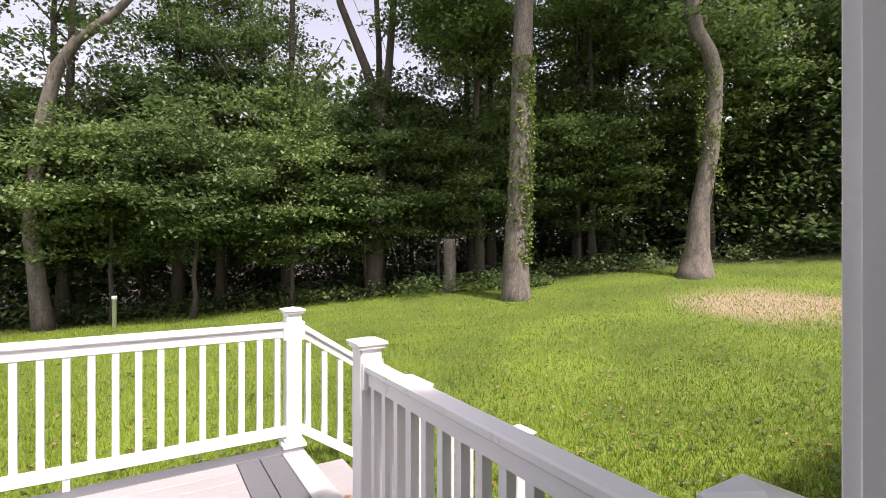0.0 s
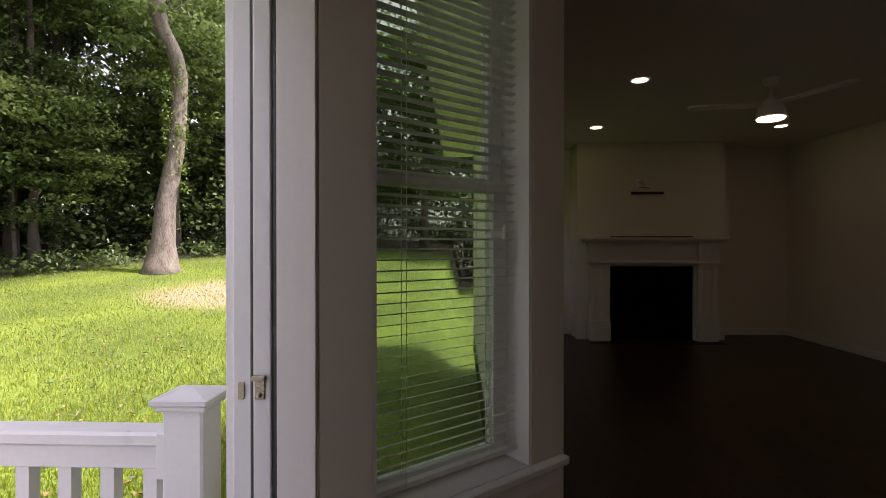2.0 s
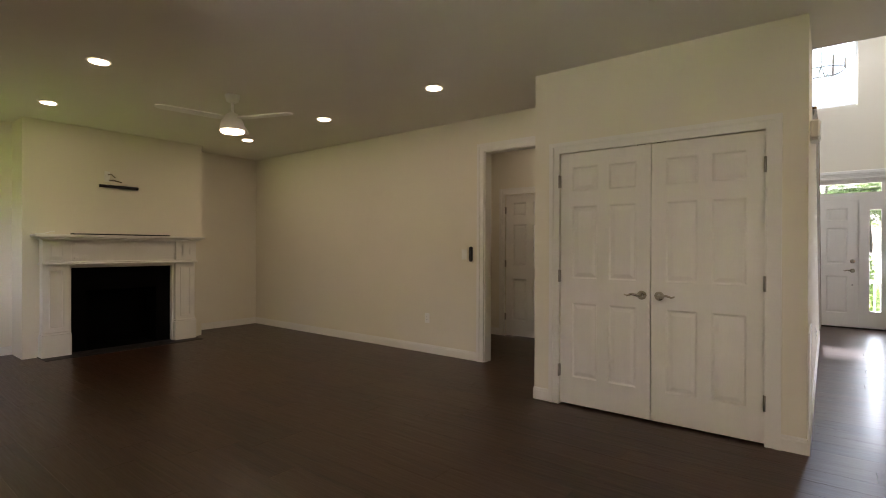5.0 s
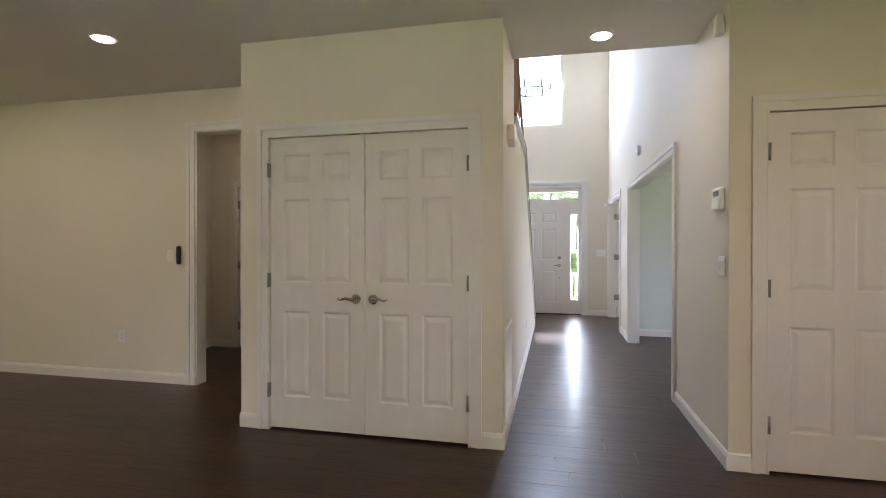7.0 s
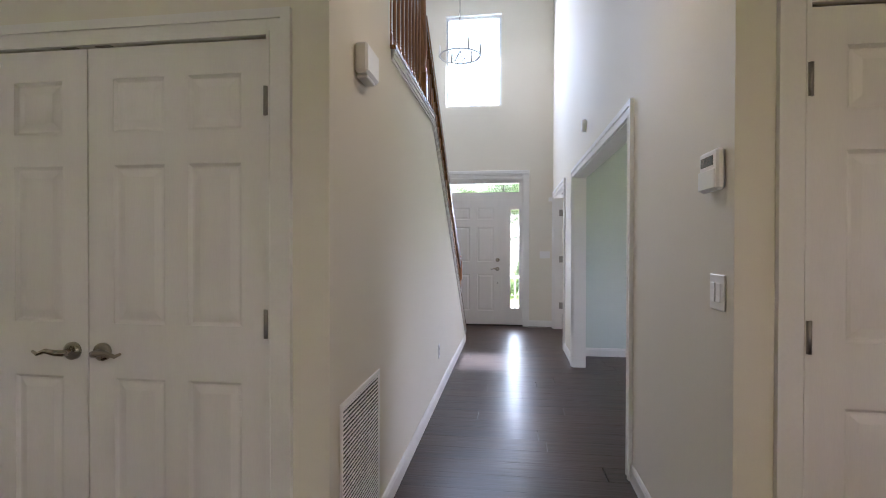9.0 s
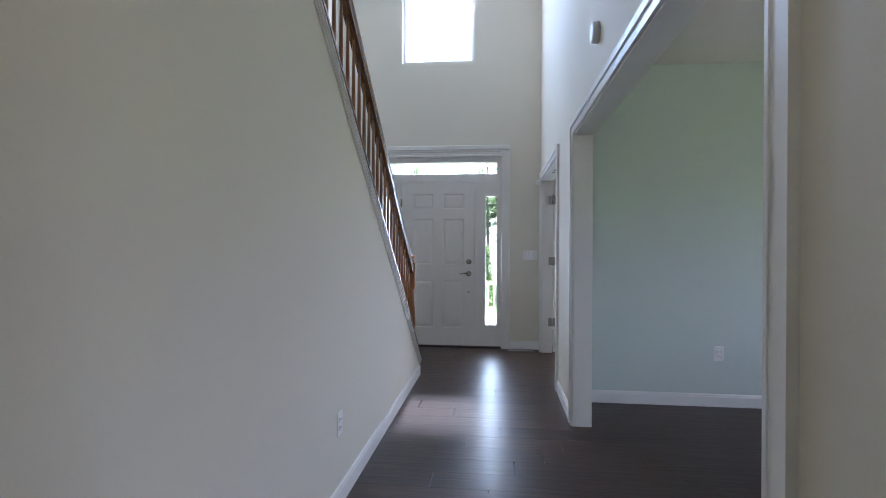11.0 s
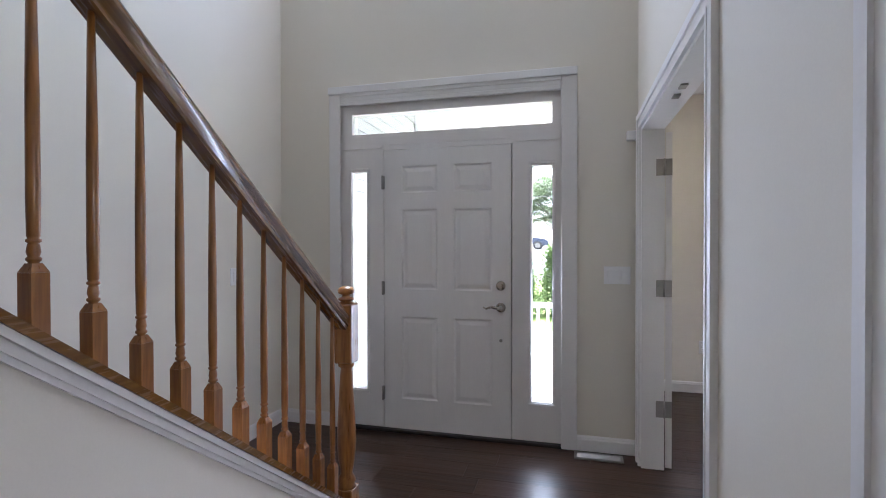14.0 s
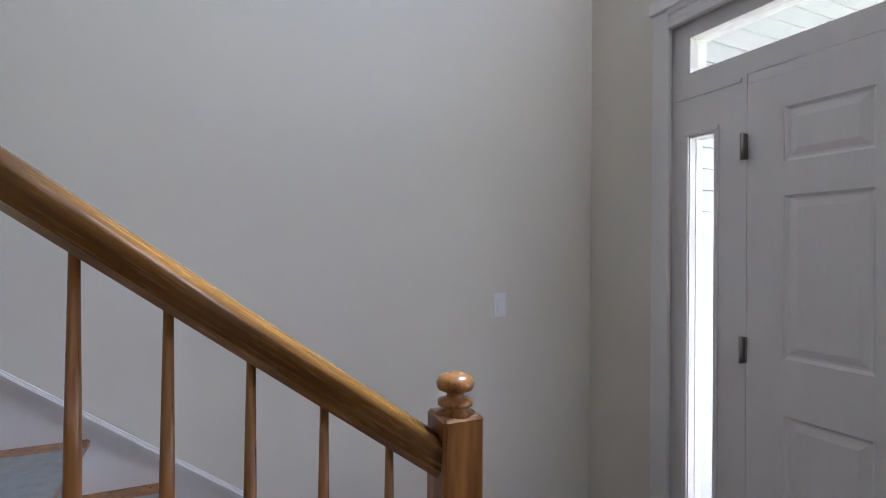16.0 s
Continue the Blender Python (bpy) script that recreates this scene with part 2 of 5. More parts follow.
def lathe(bm, profile, n=16, cx=0, cy=0):
    rings = []
    for r, z in profile:
        rings.append([bm.verts.new((cx + r * math.cos(2 * math.pi * i / n), cy + r * math.sin(2 * math.pi * i / n), z)) for i in range(n)])
    for a, b in zip(rings, rings[1:]):
        for i in range(n):
            f = bm.faces.new((a[i], a[(i + 1) % n], b[(i + 1) % n], b[i]))
            f.smooth = True
    bm.faces.new(rings[0][::-1])
    bm.faces.new(rings[-1])
    return bm


def tube(bm, pts, radii, n=10):
    pts = [Vector(p) for p in pts]
    rings = []
    for i, p in enumerate(pts):
        d = (pts[min(i + 1, len(pts) - 1)] - pts[max(i - 1, 0)]).normalized()
        u = d.orthogonal().normalized() if abs(d.z) > 0.9 else d.cross(Vector((0, 0, 1))).normalized()
        w = d.cross(u)
        r = radii[i] if isinstance(radii, (list, tuple)) else radii
        rings.append([bm.verts.new(p + u * r * math.cos(2 * math.pi * k / n) + w * r * math.sin(2 * math.pi * k / n)) for k in range(n)])
    for a, b in zip(rings, rings[1:]):
        for k in range(n):
            f = bm.faces.new((a[k], a[(k + 1) % n], b[(k + 1) % n], b[k]))
            f.smooth = True
    bm.faces.new(rings[0][::-1])
    bm.faces.new(rings[-1])
    bmesh.ops.recalc_face_normals(bm, faces=bm.faces[:])
    return bm


def mesh_of(name, bm, material):
    me = bpy.data.meshes.new(name)
    bm.to_mesh(me)
    bm.free()
    me.materials.append(material)
    return me


def part(name, bm, material, parent=None, label=""):
    """One mesh object, under a thing or a part when parent is given."""
    ob = new(name, mesh_of(name, bm, material))
    if parent is not None:
        ob.parent = parent
    return tagged(ob, label)


def thing(name, m, label, category, group="", kind=""):
    ob = new(name)
    ob.empty_display_size = 0.1
    ob.matrix_world = m
    return tagged(ob, label, category, group, kind)


def B():
    return bmesh.new()


def boxpart(name, dims, material, parent, label="", bevel=0.0):
    return part(name, box(B(), *dims, bevel), material, parent, label)


def structure(name, bm, material, label, category):
    return tagged(part(name, bm, material), label, category, kind="structure")


def wall(name, along, c0, c1, a0, a1, z0, z1, holes=(), material=None, label="smooth painted plaster wall"):
    """A wall from c0 to c1 across and a0 to a1 along, with openings (a, b, low, high) through it."""
    bm = B()

    def piece(a, b, low, high):
        if b - a > 1e-4 and high - low > 1e-4:
            box(bm, *((a, b, c0, c1) if along == "x" else (c0, c1, a, b)), low, high)
    at = a0
    for a, b, low, high in sorted(holes):
        piece(at, a, z0, z1)
        piece(a, b, z0, low)
        piece(a, b, high, z1)
        at = b
    piece(at, a1, z0, z1)
    return structure(name, bm, material or WALL, label, "wall")


H, H2 = 2.735, 5.45
BASE_PROFILE = [(0, 0), (0.014, 0), (0.014, 0.075), (0.010, 0.085), (0.010, 0.09), (0.004, 0.1), (0, 0.1)]


def baseboard(along, c, side, a, b):
    """A moulded white baseboard on the wall face c, standing out to the given side."""
    bm = prism(B(), [(c + side * u, v) for u, v in BASE_PROFILE], "y" if along == "y" else "x", a, b)
    return structure("baseboard", bm, TRIM, "white moulded baseboard along the foot of the wall", "baseboard")


def casing(name, along, c, side, a, b, top, w=0.085):
    """Door casing of three moulded boards round the opening a to b on the wall face c."""
    bm = B()
    for d0, d1, t in ((0, w, 0.014), (w * 0.62, w + 0.002, 0.022), (-0.0015, 0.012, 0.018)):
        lo, hi = sorted((c - side * 0.001 * (1 + d0), c + side * t))
        for p, q, z0, z1 in ((a - d1, a - d0, 0, top + d1), (b + d0, b + d1, 0, top + d1), (a - d0 + 0.0005, b + d0 - 0.0005, top + d0, top + d1 - 0.0005)):
            box(bm, *((p, q, lo, hi) if along == "x" else (lo, hi, p, q)), z0, z1)
    return structure(name, bm, TRIM, "white moulded casing round the opening", "trim")


# ---------------------------------------------------------------- walls and ceilings
wall("wall_closet", "x", 0.0, 0.12, -1.87, 0.0, 0, H, [(-1.643, -0.22, 0, 2.05)])
wall("wall_closet_side", "y", -1.87, -1.75, 0.12, 2.45, 0, H)
wall("wall_north", "x", 0.836, 0.956, -7.5, -1.87, 0, H, [(-2.93, -1.96, 0, 2.35)])
wall("wall_west", "y", -7.66, -7.5, -3.74, 0.956, 0, H)
wall("wall_chimney", "y", -7.5, -7.05, -2.32, -0.30, 0, H, [(-1.9, -0.72, 0.0, 1.04)], label="plain chimney breast with a fireplace opening")
wall("wall_south", "x", -3.74, -3.58, -7.5, -1.86, 0, H, [(-6.7, -6.1, 1.0, 2.2)])
wall("wall_rear", "x", -4.65, -4.49, -0.430, 4.0, 0, H)
wall("wall_rear_return", "y", -1.42, -1.264, -4.43, -4.275, 0, 2.08)
wall("wall_rear_head", "x", -4.65, -4.275, -1.42, -0.445, 2.08, H)
wall("wall_kitchen", "y", 4.0, 4.16, -4.65, 0.0, 0, H, [(-2.9, -2.3, 1.3, 2.1)])
wall("wall_pantry", "x", 0.0, 0.12, 1.297, 4.5, 0, H, [(1.50, 2.26, 0, 2.05)])
wall("wall_passage_west", "y", -4.12, -4.0, 0.956, 2.57, 0, H)
wall("wall_passage_north", "x", 2.45, 2.57, -4.0, -1.75, 0, H, [(-3.62, -2.84, 0, 2.05)])
# Unseen wall added behind the passage door so no daylight leaks under it.
wall("passage_light_stop", "x", 2.75, 2.83, -4.0, -1.42, 0, H)
wall("wall_hall_left", "y", -0.12, 0.0, 0.12, 0.86, 0, H2)
wall("wall_hall_right", "y", 1.297, 1.417, 0.12, 6.52, 0, H2, [(1.34, 3.87, 0, 2.06), (4.80, 6.36, 0, 2.08)])
wall("wall_front", "x", 6.52, 6.68, -1.416, 1.417, 0, 3.0, [(-0.80, 0.83, 0, 2.46)])
wall("wall_front_upper", "x", 6.52, 6.68, -1.416, 1.417, 3.0, H2, [(-0.45, 0.465, 3.6, 5.1)])
wall("wall_stair", "y", -1.416, -1.296, 0.12, 6.52, 0, H2)
wall("wall_landing", "x", 0.74, 0.86, -1.296, -0.12, 0, H2)
wall("wall_over_hall", "x", 0.60, 0.72, 0.0, 1.297, H + 0.2, H2)
wall("wall_dining_far", "x", 4.45, 4.57, 1.417, 4.5, 0, H, material=TEAL)
wall("wall_dining_east", "y", 4.5, 4.66, 0.0, 4.57, 0, H, [(1.7, 3.1, 0.8, 2.1)], material=TEAL)
wall("wall_dining_near", "x", 0.12, 0.2, 1.417, 4.5, 0, H, material=TEAL)
wall("wall_dining_skin_near", "y", 1.417, 1.423, 0.2, 1.34, 0, H, material=TEAL)
wall("wall_dining_skin_far", "y", 1.417, 1.423, 3.87, 4.45, 0, H, material=TEAL)
wall("wall_den_south", "x", 4.57, 4.65, 1.417, 5.0, 0, H)
wall("wall_den_east", "y", 5.0, 5.16, 4.57, 8.3, 0, H, [(6.0, 6.9, 0.9, 1.9)])
wall("wall_den_front", "x", 8.1, 8.26, 1.297, 5.0, 0, H, [(2.37, 3.27, 0.62, 2.2)])
wall("wall_den_west", "y", 1.297, 1.417, 6.68, 8.1, 0, H)

# the wall of the bay, set at an angle, with a narrow window
CORNER = Vector((-1.83, -3.58, 0))
BAY = Matrix.Translation(CORNER) @ Matrix.Rotation(math.atan2(-0.772, 0.636), 4, "Z")
WIN0, WIN1, WINLOW, WINTOP = 0.162, 0.751, 0.585, 2.40
bay = wall("wall_bay", "x", -0.16, 0.0, 0.0, 0.894, 0, H, [(WIN0, WIN1, WINLOW, WINTOP)], label="angled bay wall with a narrow window opening")
bay.matrix_world = BAY


def slab(name, x0, x1, y0, y1, z0, z1, material, label, category):
    return structure(name, box(B(), x0, x1, y0, y1, z0, z1), material, label, category)


CL = "flat matt painted ceiling"
slab("ceiling", -7.66, 0.0, -3.74, 0.12, H, H + 0.2, CEIL, CL, "ceiling")
slab("ceiling_nook", -1.86, 4.16, -4.65, -3.74, H, H + 0.2, CEIL, CL, "ceiling")
slab("ceiling_kitchen", 0.0, 4.16, -3.74, 0.72, H, H + 0.2, CEIL, CL, "ceiling")
slab("ceiling_passage", -7.66, -1.42, 0.12, 2.57, H, H + 0.2, CEIL, CL, "ceiling")
slab("ceiling_dining", 1.417, 4.66, 0.72, 4.57, H, H + 0.2, CEIL, CL, "ceiling")
slab("ceiling_den", 1.417, 5.16, 4.57, 8.26, H, H + 0.2, CEIL, CL, "ceiling")
slab("ceiling_foyer", -1.416, 1.417, 0.6, 6.68, H2, H2 + 0.2, CEIL, CL, "ceiling")
slab("subfloor", -7.66, 5.16, -3.74, 6.68, -0.3, -0.012, GAP, "dark gaps under the floor boards", "floor")
slab("subfloor_nook", -1.30, 4.16, -4.65, -3.74, -0.3, -0.012, GAP, "dark gaps under the floor boards", "floor")
slab("subfloor_den", 1.297, 5.16, 6.68, 8.26, -0.3, -0.012, GAP, "dark gaps under the floor boards", "floor")

for args in (("x", 0.836, -1, -7.5, -3.02), ("y", -7.5, 1, -3.58, -2.32), ("y", -7.5, 1, -0.30, 0.836), ("x", 0.0, -1, -1.87, -1.73),
             ("x", 0.0, -1, -0.135, 0.0), ("y", 0.0, 1, -0.014, 5.14), ("y", 1.297, -1, -0.014, 1.255), ("y", 1.297, -1, 3.955, 4.71),
             ("x", 6.52, -1, 0.915, 1.297), ("x", 6.52, -1, -1.296, -0.885), ("y", -1.296, 1, 5.05, 6.52), ("x", 4.45, -1, 1.423, 4.5),
             ("y", -4.0, 1, 0.956, 2.45), ("x", 2.45, -1, -4.0, -3.71), ("x", 0.0, -1, 1.297, 1.415), ("x", 8.1, -1, 1.417, 5.0),
             ("y", -1.87, -1, 0.0, 2.45), ("x", -3.58, 1, -7.5, -1.86)):
    baseboard(*args)
casing("trim_closet", "x", 0.0, -1, -1.643, -0.22, 2.05)
casing("trim_passage", "x", 0.836, -1, -2.93, -1.96, 2.35)
casing("trim_pantry", "x", 0.0, -1, 1.50, 2.26, 2.05)
casing("trim_dining", "y", 1.297, -1, 1.34, 3.87, 2.06)
casing("trim_den", "y", 1.297, -1, 4.80, 6.36, 2.08)
casing("trim_passage_door", "x", 2.45, -1, -3.62, -2.84, 2.05)
for nm, d in (("jamb_dining_far", (1.295, 1.425, 3.858, 3.869, 0, 2.049)), ("jamb_dining_near", (1.295, 1.425, 1.341, 1.352, 0, 2.049)),
              ("jamb_dining_top", (1.295, 1.425, 1.341, 3.869, 2.049, 2.06)), ("jamb_den_far", (1.295, 1.425, 6.335, 6.359, 0, 2.06)),
              ("jamb_den_near", (1.295, 1.425, 4.801, 4.825, 0, 2.06)), ("jamb_den_top", (1.295, 1.425, 4.801, 6.359, 2.06, 2.08)),
              ("jamb_passage", (-2.929, -2.915, 0.834, 0.958, 0, 2.34)), ("jamb_passage_top", (-2.929, -1.961, 0.834, 0.958, 2.34, 2.35))):
    slab(nm, *d, TRIM, "white painted jamb lining the opening", "trim")


# ---------------------------------------------------------------- doors
def lever(parent, x, y, z, side, to):
    """A lever handle with a round rose; side: the way it stands out along y; to: the way it points along x."""
    h = part("handle", tube(B(), [(x, y, z), (x, y + side * 0.012, z), (x, y + side * 0.016, z)], [0.033, 0.033, 0.024], 20), NICKEL, parent, "satin nickel lever handle")
    pts = [(x, y + side * 0.016, z), (x, y + side * 0.05, z), (x + to * 0.02, y + side * 0.058, z + 0.002), (x + to * 0.06, y + side * 0.058, z + 0.008),
           (x + to * 0.095, y + side * 0.058, z - 0.004), (x + to * 0.115, y + side * 0.056, z + 0.006)]
    part("lever", tube(B(), pts, [0.013, 0.012, 0.011, 0.009, 0.007, 0.005]), NICKEL, h)


def hinge(parent, x, y, z, side):
    bm = box(B(), x - 0.009, x + 0.009, min(y, y + side * 0.012), max(y, y + side * 0.021), z - 0.048, z + 0.048)
    tube(bm, [(x, y + side * 0.022, z - 0.05), (x, y + side * 0.022, z + 0.05)], 0.008, 8)
    part("hinge", bm, STEEL, parent, "steel butt hinge")


ROWS = ((0.22, 0.82), (1.02, 1.60), (1.72, 1.915))


def panel_door(parent, x0, x1, y, z0, z1, side, rows=ROWS):
    """A moulded six-panel leaf; y is its face towards the given side."""
    t, w = 0.036, x1 - x0
    stile, mid = w * 0.145, w * 0.13
    cols = ((x0 + stile, x0 + w / 2 - mid / 2), (x0 + w / 2 + mid / 2, x1 - stile))
    lo, hi = sorted((y, y - side * t))
    bm = box(B(), x0, x1, lo + 0.012, hi - 0.012, z0, z1)
    for face in ((lo, lo + 0.013), (hi - 0.013, hi)):
        for a, b in ((x0, cols[0][0]), (cols[0][1], cols[1][0]), (cols[1][1], x1)):
            box(bm, a, b, *face, z0, z1)
        zs = [z0] + [z0 + v for r in rows for v in r] + [z1]
        for a, b in cols:
            for k in range(0, len(zs), 2):
                box(bm, a, b, *face, zs[k], zs[k + 1])
    leaf = part("leaf", bm, DOORP, parent)
    for a, b in cols:
        for r0, r1 in rows:
            bm = B()
            for s, f in ((1, hi - 0.0125), (-1, lo + 0.0125)):
                q = []
                for inset, d in ((0.0006, 0.0112), (0.011, 0.003), (0.019, 0.003), (0.044, 0.0095)):
                    q.append([bm.verts.new((xx, f + s * d, zz)) for xx, zz in ((a + inset, z0 + r0 + inset), (b - inset, z0 + r0 + inset), (b - inset, z0 + r1 - inset), (a + inset, z0 + r1 - inset))])
                for u, v in zip(q, q[1:]):
                    for i in range(4):
                        bm.faces.new((u[i], u[(i + 1) % 4], v[(i + 1) % 4], v[i]))
                bm.faces.new(q[-1])
            bmesh.ops.recalc_face_normals(bm, faces=bm.faces[:])
            part("panel", bm, DOORP, leaf)
    return leaf


d = thing("closet_door", pose(-0.93, 0, 0), "pair of closed white six-panel closet doors with lever handles", "door")
panel_door(d, -0.709, -0.003, 0.006, 0.014, 2.044, -1)
panel_door(d, 0.003, 0.706, 0.006, 0.014, 2.044, -1)
for z in (0.28, 1.05, 1.82):
    hinge(d, -0.712, 0.004, z, -1)
    hinge(d, 0.708, 0.004, z, -1)
lever(d, -0.062, 0.006, 0.93, -1, -1)
lever(d, 0.062, 0.006, 0.93, -1, 1)
for x in (-0.1, 0.04):
    boxpart("catch", (x, x + 0.06, -0.004, 0.02, 2.045, 2.052), STEEL, d, "steel ball catch in the head of the frame")

d = thing("pantry_door", pose(1.88, 0, 0), "closed white six-panel door with a round knob", "door")
panel_door(d, -0.377, 0.377, 0.006, 0.012, 2.044, -1)
for z in (0.28, 1.05, 1.82):
    hinge(d, -0.38, 0.004, z, -1)
lever(d, 0.31, 0.006, 0.93, -1, -1)

d = thing("passage_door", pose(-3.23, 2.45, 0), "closed white six-panel door at the end of the passage", "door")
panel_door(d, -0.387, 0.387, 0.02, 0.012, 2.044, -1)
for z in (0.28, 1.05, 1.82):
    hinge(d, -0.388, 0.018, z, -1)

# the front door with its sidelights and transom
d = thing("front_door", pose(0.015, 6.52, 0), "white front door with two glazed sidelights and a transom", "door")
panel_door(d, -0.465, 0.465, 0.012, 0.022, 2.058, -1)
for z in (0.28, 1.05, 1.82):
    hinge(d, -0.469, 0.010, z, -1)
lever(d, 0.395, 0.012, 0.93, -1, -1)
part("deadbolt", tube(B(), [(0.395, 0.012, 1.08), (0.395, -0.006, 1.08), (0.395, -0.012, 1.08)], [0.034, 0.032, 0.02], 20), NICKEL, d, "satin nickel deadbolt rose")
part("peg", tube(B(), [(0.395, 0.012, 0.70), (0.395, 0.006, 0.70)], [0.011, 0.011], 12), STEEL, d, "small round steel plug")
boxpart("sill", (-0.815, 0.815, -0.02, 0.16, -0.011, 0.02), GAP, d, "dark threshold", 0.004)
boxpart("stop", (-0.476, -0.44, 0.050, 0.10, 0.02, 2.099), DOORP, d)
boxpart("stop", (0.44, 0.476, 0.050, 0.10, 0.02, 2.099), DOORP, d)
boxpart("stop", (-0.44, 0.44, 0.050, 0.10, 2.03, 2.099), DOORP, d)
boxpart("head", (-0.471, 0.471, 0.022, 0.049, 2.062, 2.099), DOORP, d)
for a, b in ((-0.815, -0.472), (0.472, 0.815)):
    g0, g1 = ((-0.722, -0.605) if b < 0 else (0.605, 0.742))
    bm = B()
    box(bm, a, g0, 0.02, 0.10, 0.02, 2.10)
    box(bm, g1, b, 0.02, 0.10, 0.02, 2.10)
    box(bm, g0, g1, 0.02, 0.10, 0.02, 0.29)
    box(bm, g0, g1, 0.02, 0.10, 1.905, 2.10)
    for u0, u1, v0, v1 in ((g0 - 0.02, g1 + 0.02, 0.262, 0.282), (g0 - 0.02, g1 + 0.02, 1.913, 1.933), (g0 - 0.02, g0 - 0.003, 0.282, 1.913), (g1 + 0.003, g1 + 0.02, 0.282, 1.913)):
        box(bm, u0, u1, 0.008, 0.0205, v0, v1, 0.003)
    sl = part("sidelight", bm, DOORP, d, "white sidelight panel with a tall narrow pane")
    boxpart("moulding", (a + 0.02, b - 0.02, 0.012, 0.0195, 2.075, 2.09), DOORP, sl)
    boxpart("pane", (g0, g1, 0.055, 0.061, 0.29, 1.905), DOORGLASS, sl).visible_shadow = False
bm = B()
box(bm, -0.815, 0.815, 0.02, 0.12, 2.1, 2.185)
box(bm, -0.815, 0.815, 0.02, 0.12, 2.335, 2.455)
box(bm, -0.815, -0.722, 0.02, 0.12, 2.185, 2.335)
box(bm, 0.742, 0.815, 0.02, 0.12, 2.185, 2.335)
tr = part("transom", bm, DOORP, d, "white transom frame with a long low pane")
boxpart("pane", (-0.722, 0.742, 0.06, 0.066, 2.185, 2.335), DOORGLASS, tr).visible_shadow = False
bm = B()
for x0, x1, z0, z1 in ((-0.89, -0.80, 0, 2.52), (0.80, 0.905, 0, 2.52)):
    box(bm, x0, x1, -0.022, -0.001, z0, z1, 0.004)
for z0, z1, t in ((2.395, 2.425, 0.03), (2.425, 2.48, 0.024), (2.48, 2.535, 0.045), (2.455, 2.485, 0.034)):
    box(bm, -0.80 if z0 < 2.48 else -0.89, 0.80 if z0 < 2.48 else 0.905, -t, -0.0015, z0, z1, 0.004)
part("surround", bm, TRIM, d, "white moulded door surround")

# den doors, folded back into the den on steel hinges
for hy, turn, hs in ((6.345, 80, 1), (4.815, 0, -1)):
    d = thing("den_door", pose(1.432, hy, 0), "white glazed den door standing open on three steel hinges", "door", "den doors")
    leaf_m = Matrix.Rotation(radians(turn), 4, "Z")
    bm = B()
    y0, y1 = (-0.036, 0.0) if hs > 0 else (0.0, 0.036)
    for a, b, z0, z1 in ((0.004, 0.11, 0.012, 2.04), (0.62, 0.72, 0.012, 2.04), (0.11, 0.62, 0.012, 0.24), (0.11, 0.62, 1.93, 2.04)):
        box(bm, a, b, y0, y1, z0, z1)
    o = part("frame", bm, DOORP, d)
    o.matrix_local = leaf_m
    ym = (y0 + y1) / 2
    o = boxpart("pane", (0.11, 0.62, ym - 0.003, ym + 0.003, 0.24, 1.93), GLASS, d)
    o.matrix_local = leaf_m
    o.visible_shadow = False
    for z in (0.37, 1.10, 1.83):
        e = -0.0155 if hs > 0 else 0.0115
        bm = box(B(), -0.055, 0.035, e, e + 0.004, z - 0.05, z + 0.05, 0.0015)
        tube(bm, [(-0.009, e + (0 if hs > 0 else 0.004), z - 0.051), (-0.009, e + (0 if hs > 0 else 0.004), z + 0.051)], 0.006, 8)
        part("hinge", bm, STEEL, d, "steel butt hinge")
for y in (5.45, 5.6):
    slab("door_catch", 1.34, 1.37, y, y + 0.06, 2.052, 2.061, STEEL, "steel ball catch in the head of the opening", "catch")

# ---------------------------------------------------------------- stairs
SLOPE, Y0S, RUN, RISE = 0.745, 5.05, 0.2555, 0.19


def knee_z(y):
    return 0.190 + SLOPE * (5.12 - y)


YL = 2.24
bm = prism(B(), [(0.86, 0), (5.135, 0), (5.135, 0.15), (YL, knee_z(YL)), (0.86, knee_z(YL))], "x", -0.12, 0.0)
structure("wall_stair_knee", bm, WALL, "plain wall that follows the slope of the stair", "wall")
st = thing("staircase", pose(-0.7, 5.0, 0), "straight oak stair with a grey carpet runner against the wall", "staircase")
OX, OY = 0.7, -5.0


def shifted(bm):
    bmesh.ops.translate(bm, verts=bm.verts[:], vec=(OX, OY, 0))
    return bm


for i in range(12):
    z, y = (i + 1) * RISE, Y0S - i * RUN
    depth = RUN if i < 11 else YL - 0.86 + 0.03
    yb = y - depth
    part("riser", shifted(box(B(), -1.290, -0.125, y - 0.02, y, z - RISE, z - 0.028)), TRIM, st)
    t = part("tread", shifted(box(B(), -1.290, -0.125, yb - 0.02, y + 0.028, z - 0.028, z, 0.006)), OAK, st, "varnished oak tread")
    bm = B()
    box(bm, -1.17, -0.25, yb, y + 0.034, z + 0.0005, z + 0.012, 0.004)
    box(bm, -1.17, -0.25, y, y + 0.010, z - RISE + 0.013, z - 0.03)
    part("runner", shifted(bm), CARPET, t, "grey carpet runner")
for x0, x1, up in ((-1.296, -1.282, 0.19), (-0.134, -0.1205, 0.10)):
    bm = prism(B(), [(5.2, 0.0), (5.2, 0.12), (5.12, 0.03 + up), (YL, knee_z(YL) - 0.17 + up), (YL, knee_z(YL) - 0.45 + up), (5.05 - 0.2, 0.0)], "x", x0, x1)
    part("skirt", shifted(bm), TRIM, st, "white skirt board along the stair")
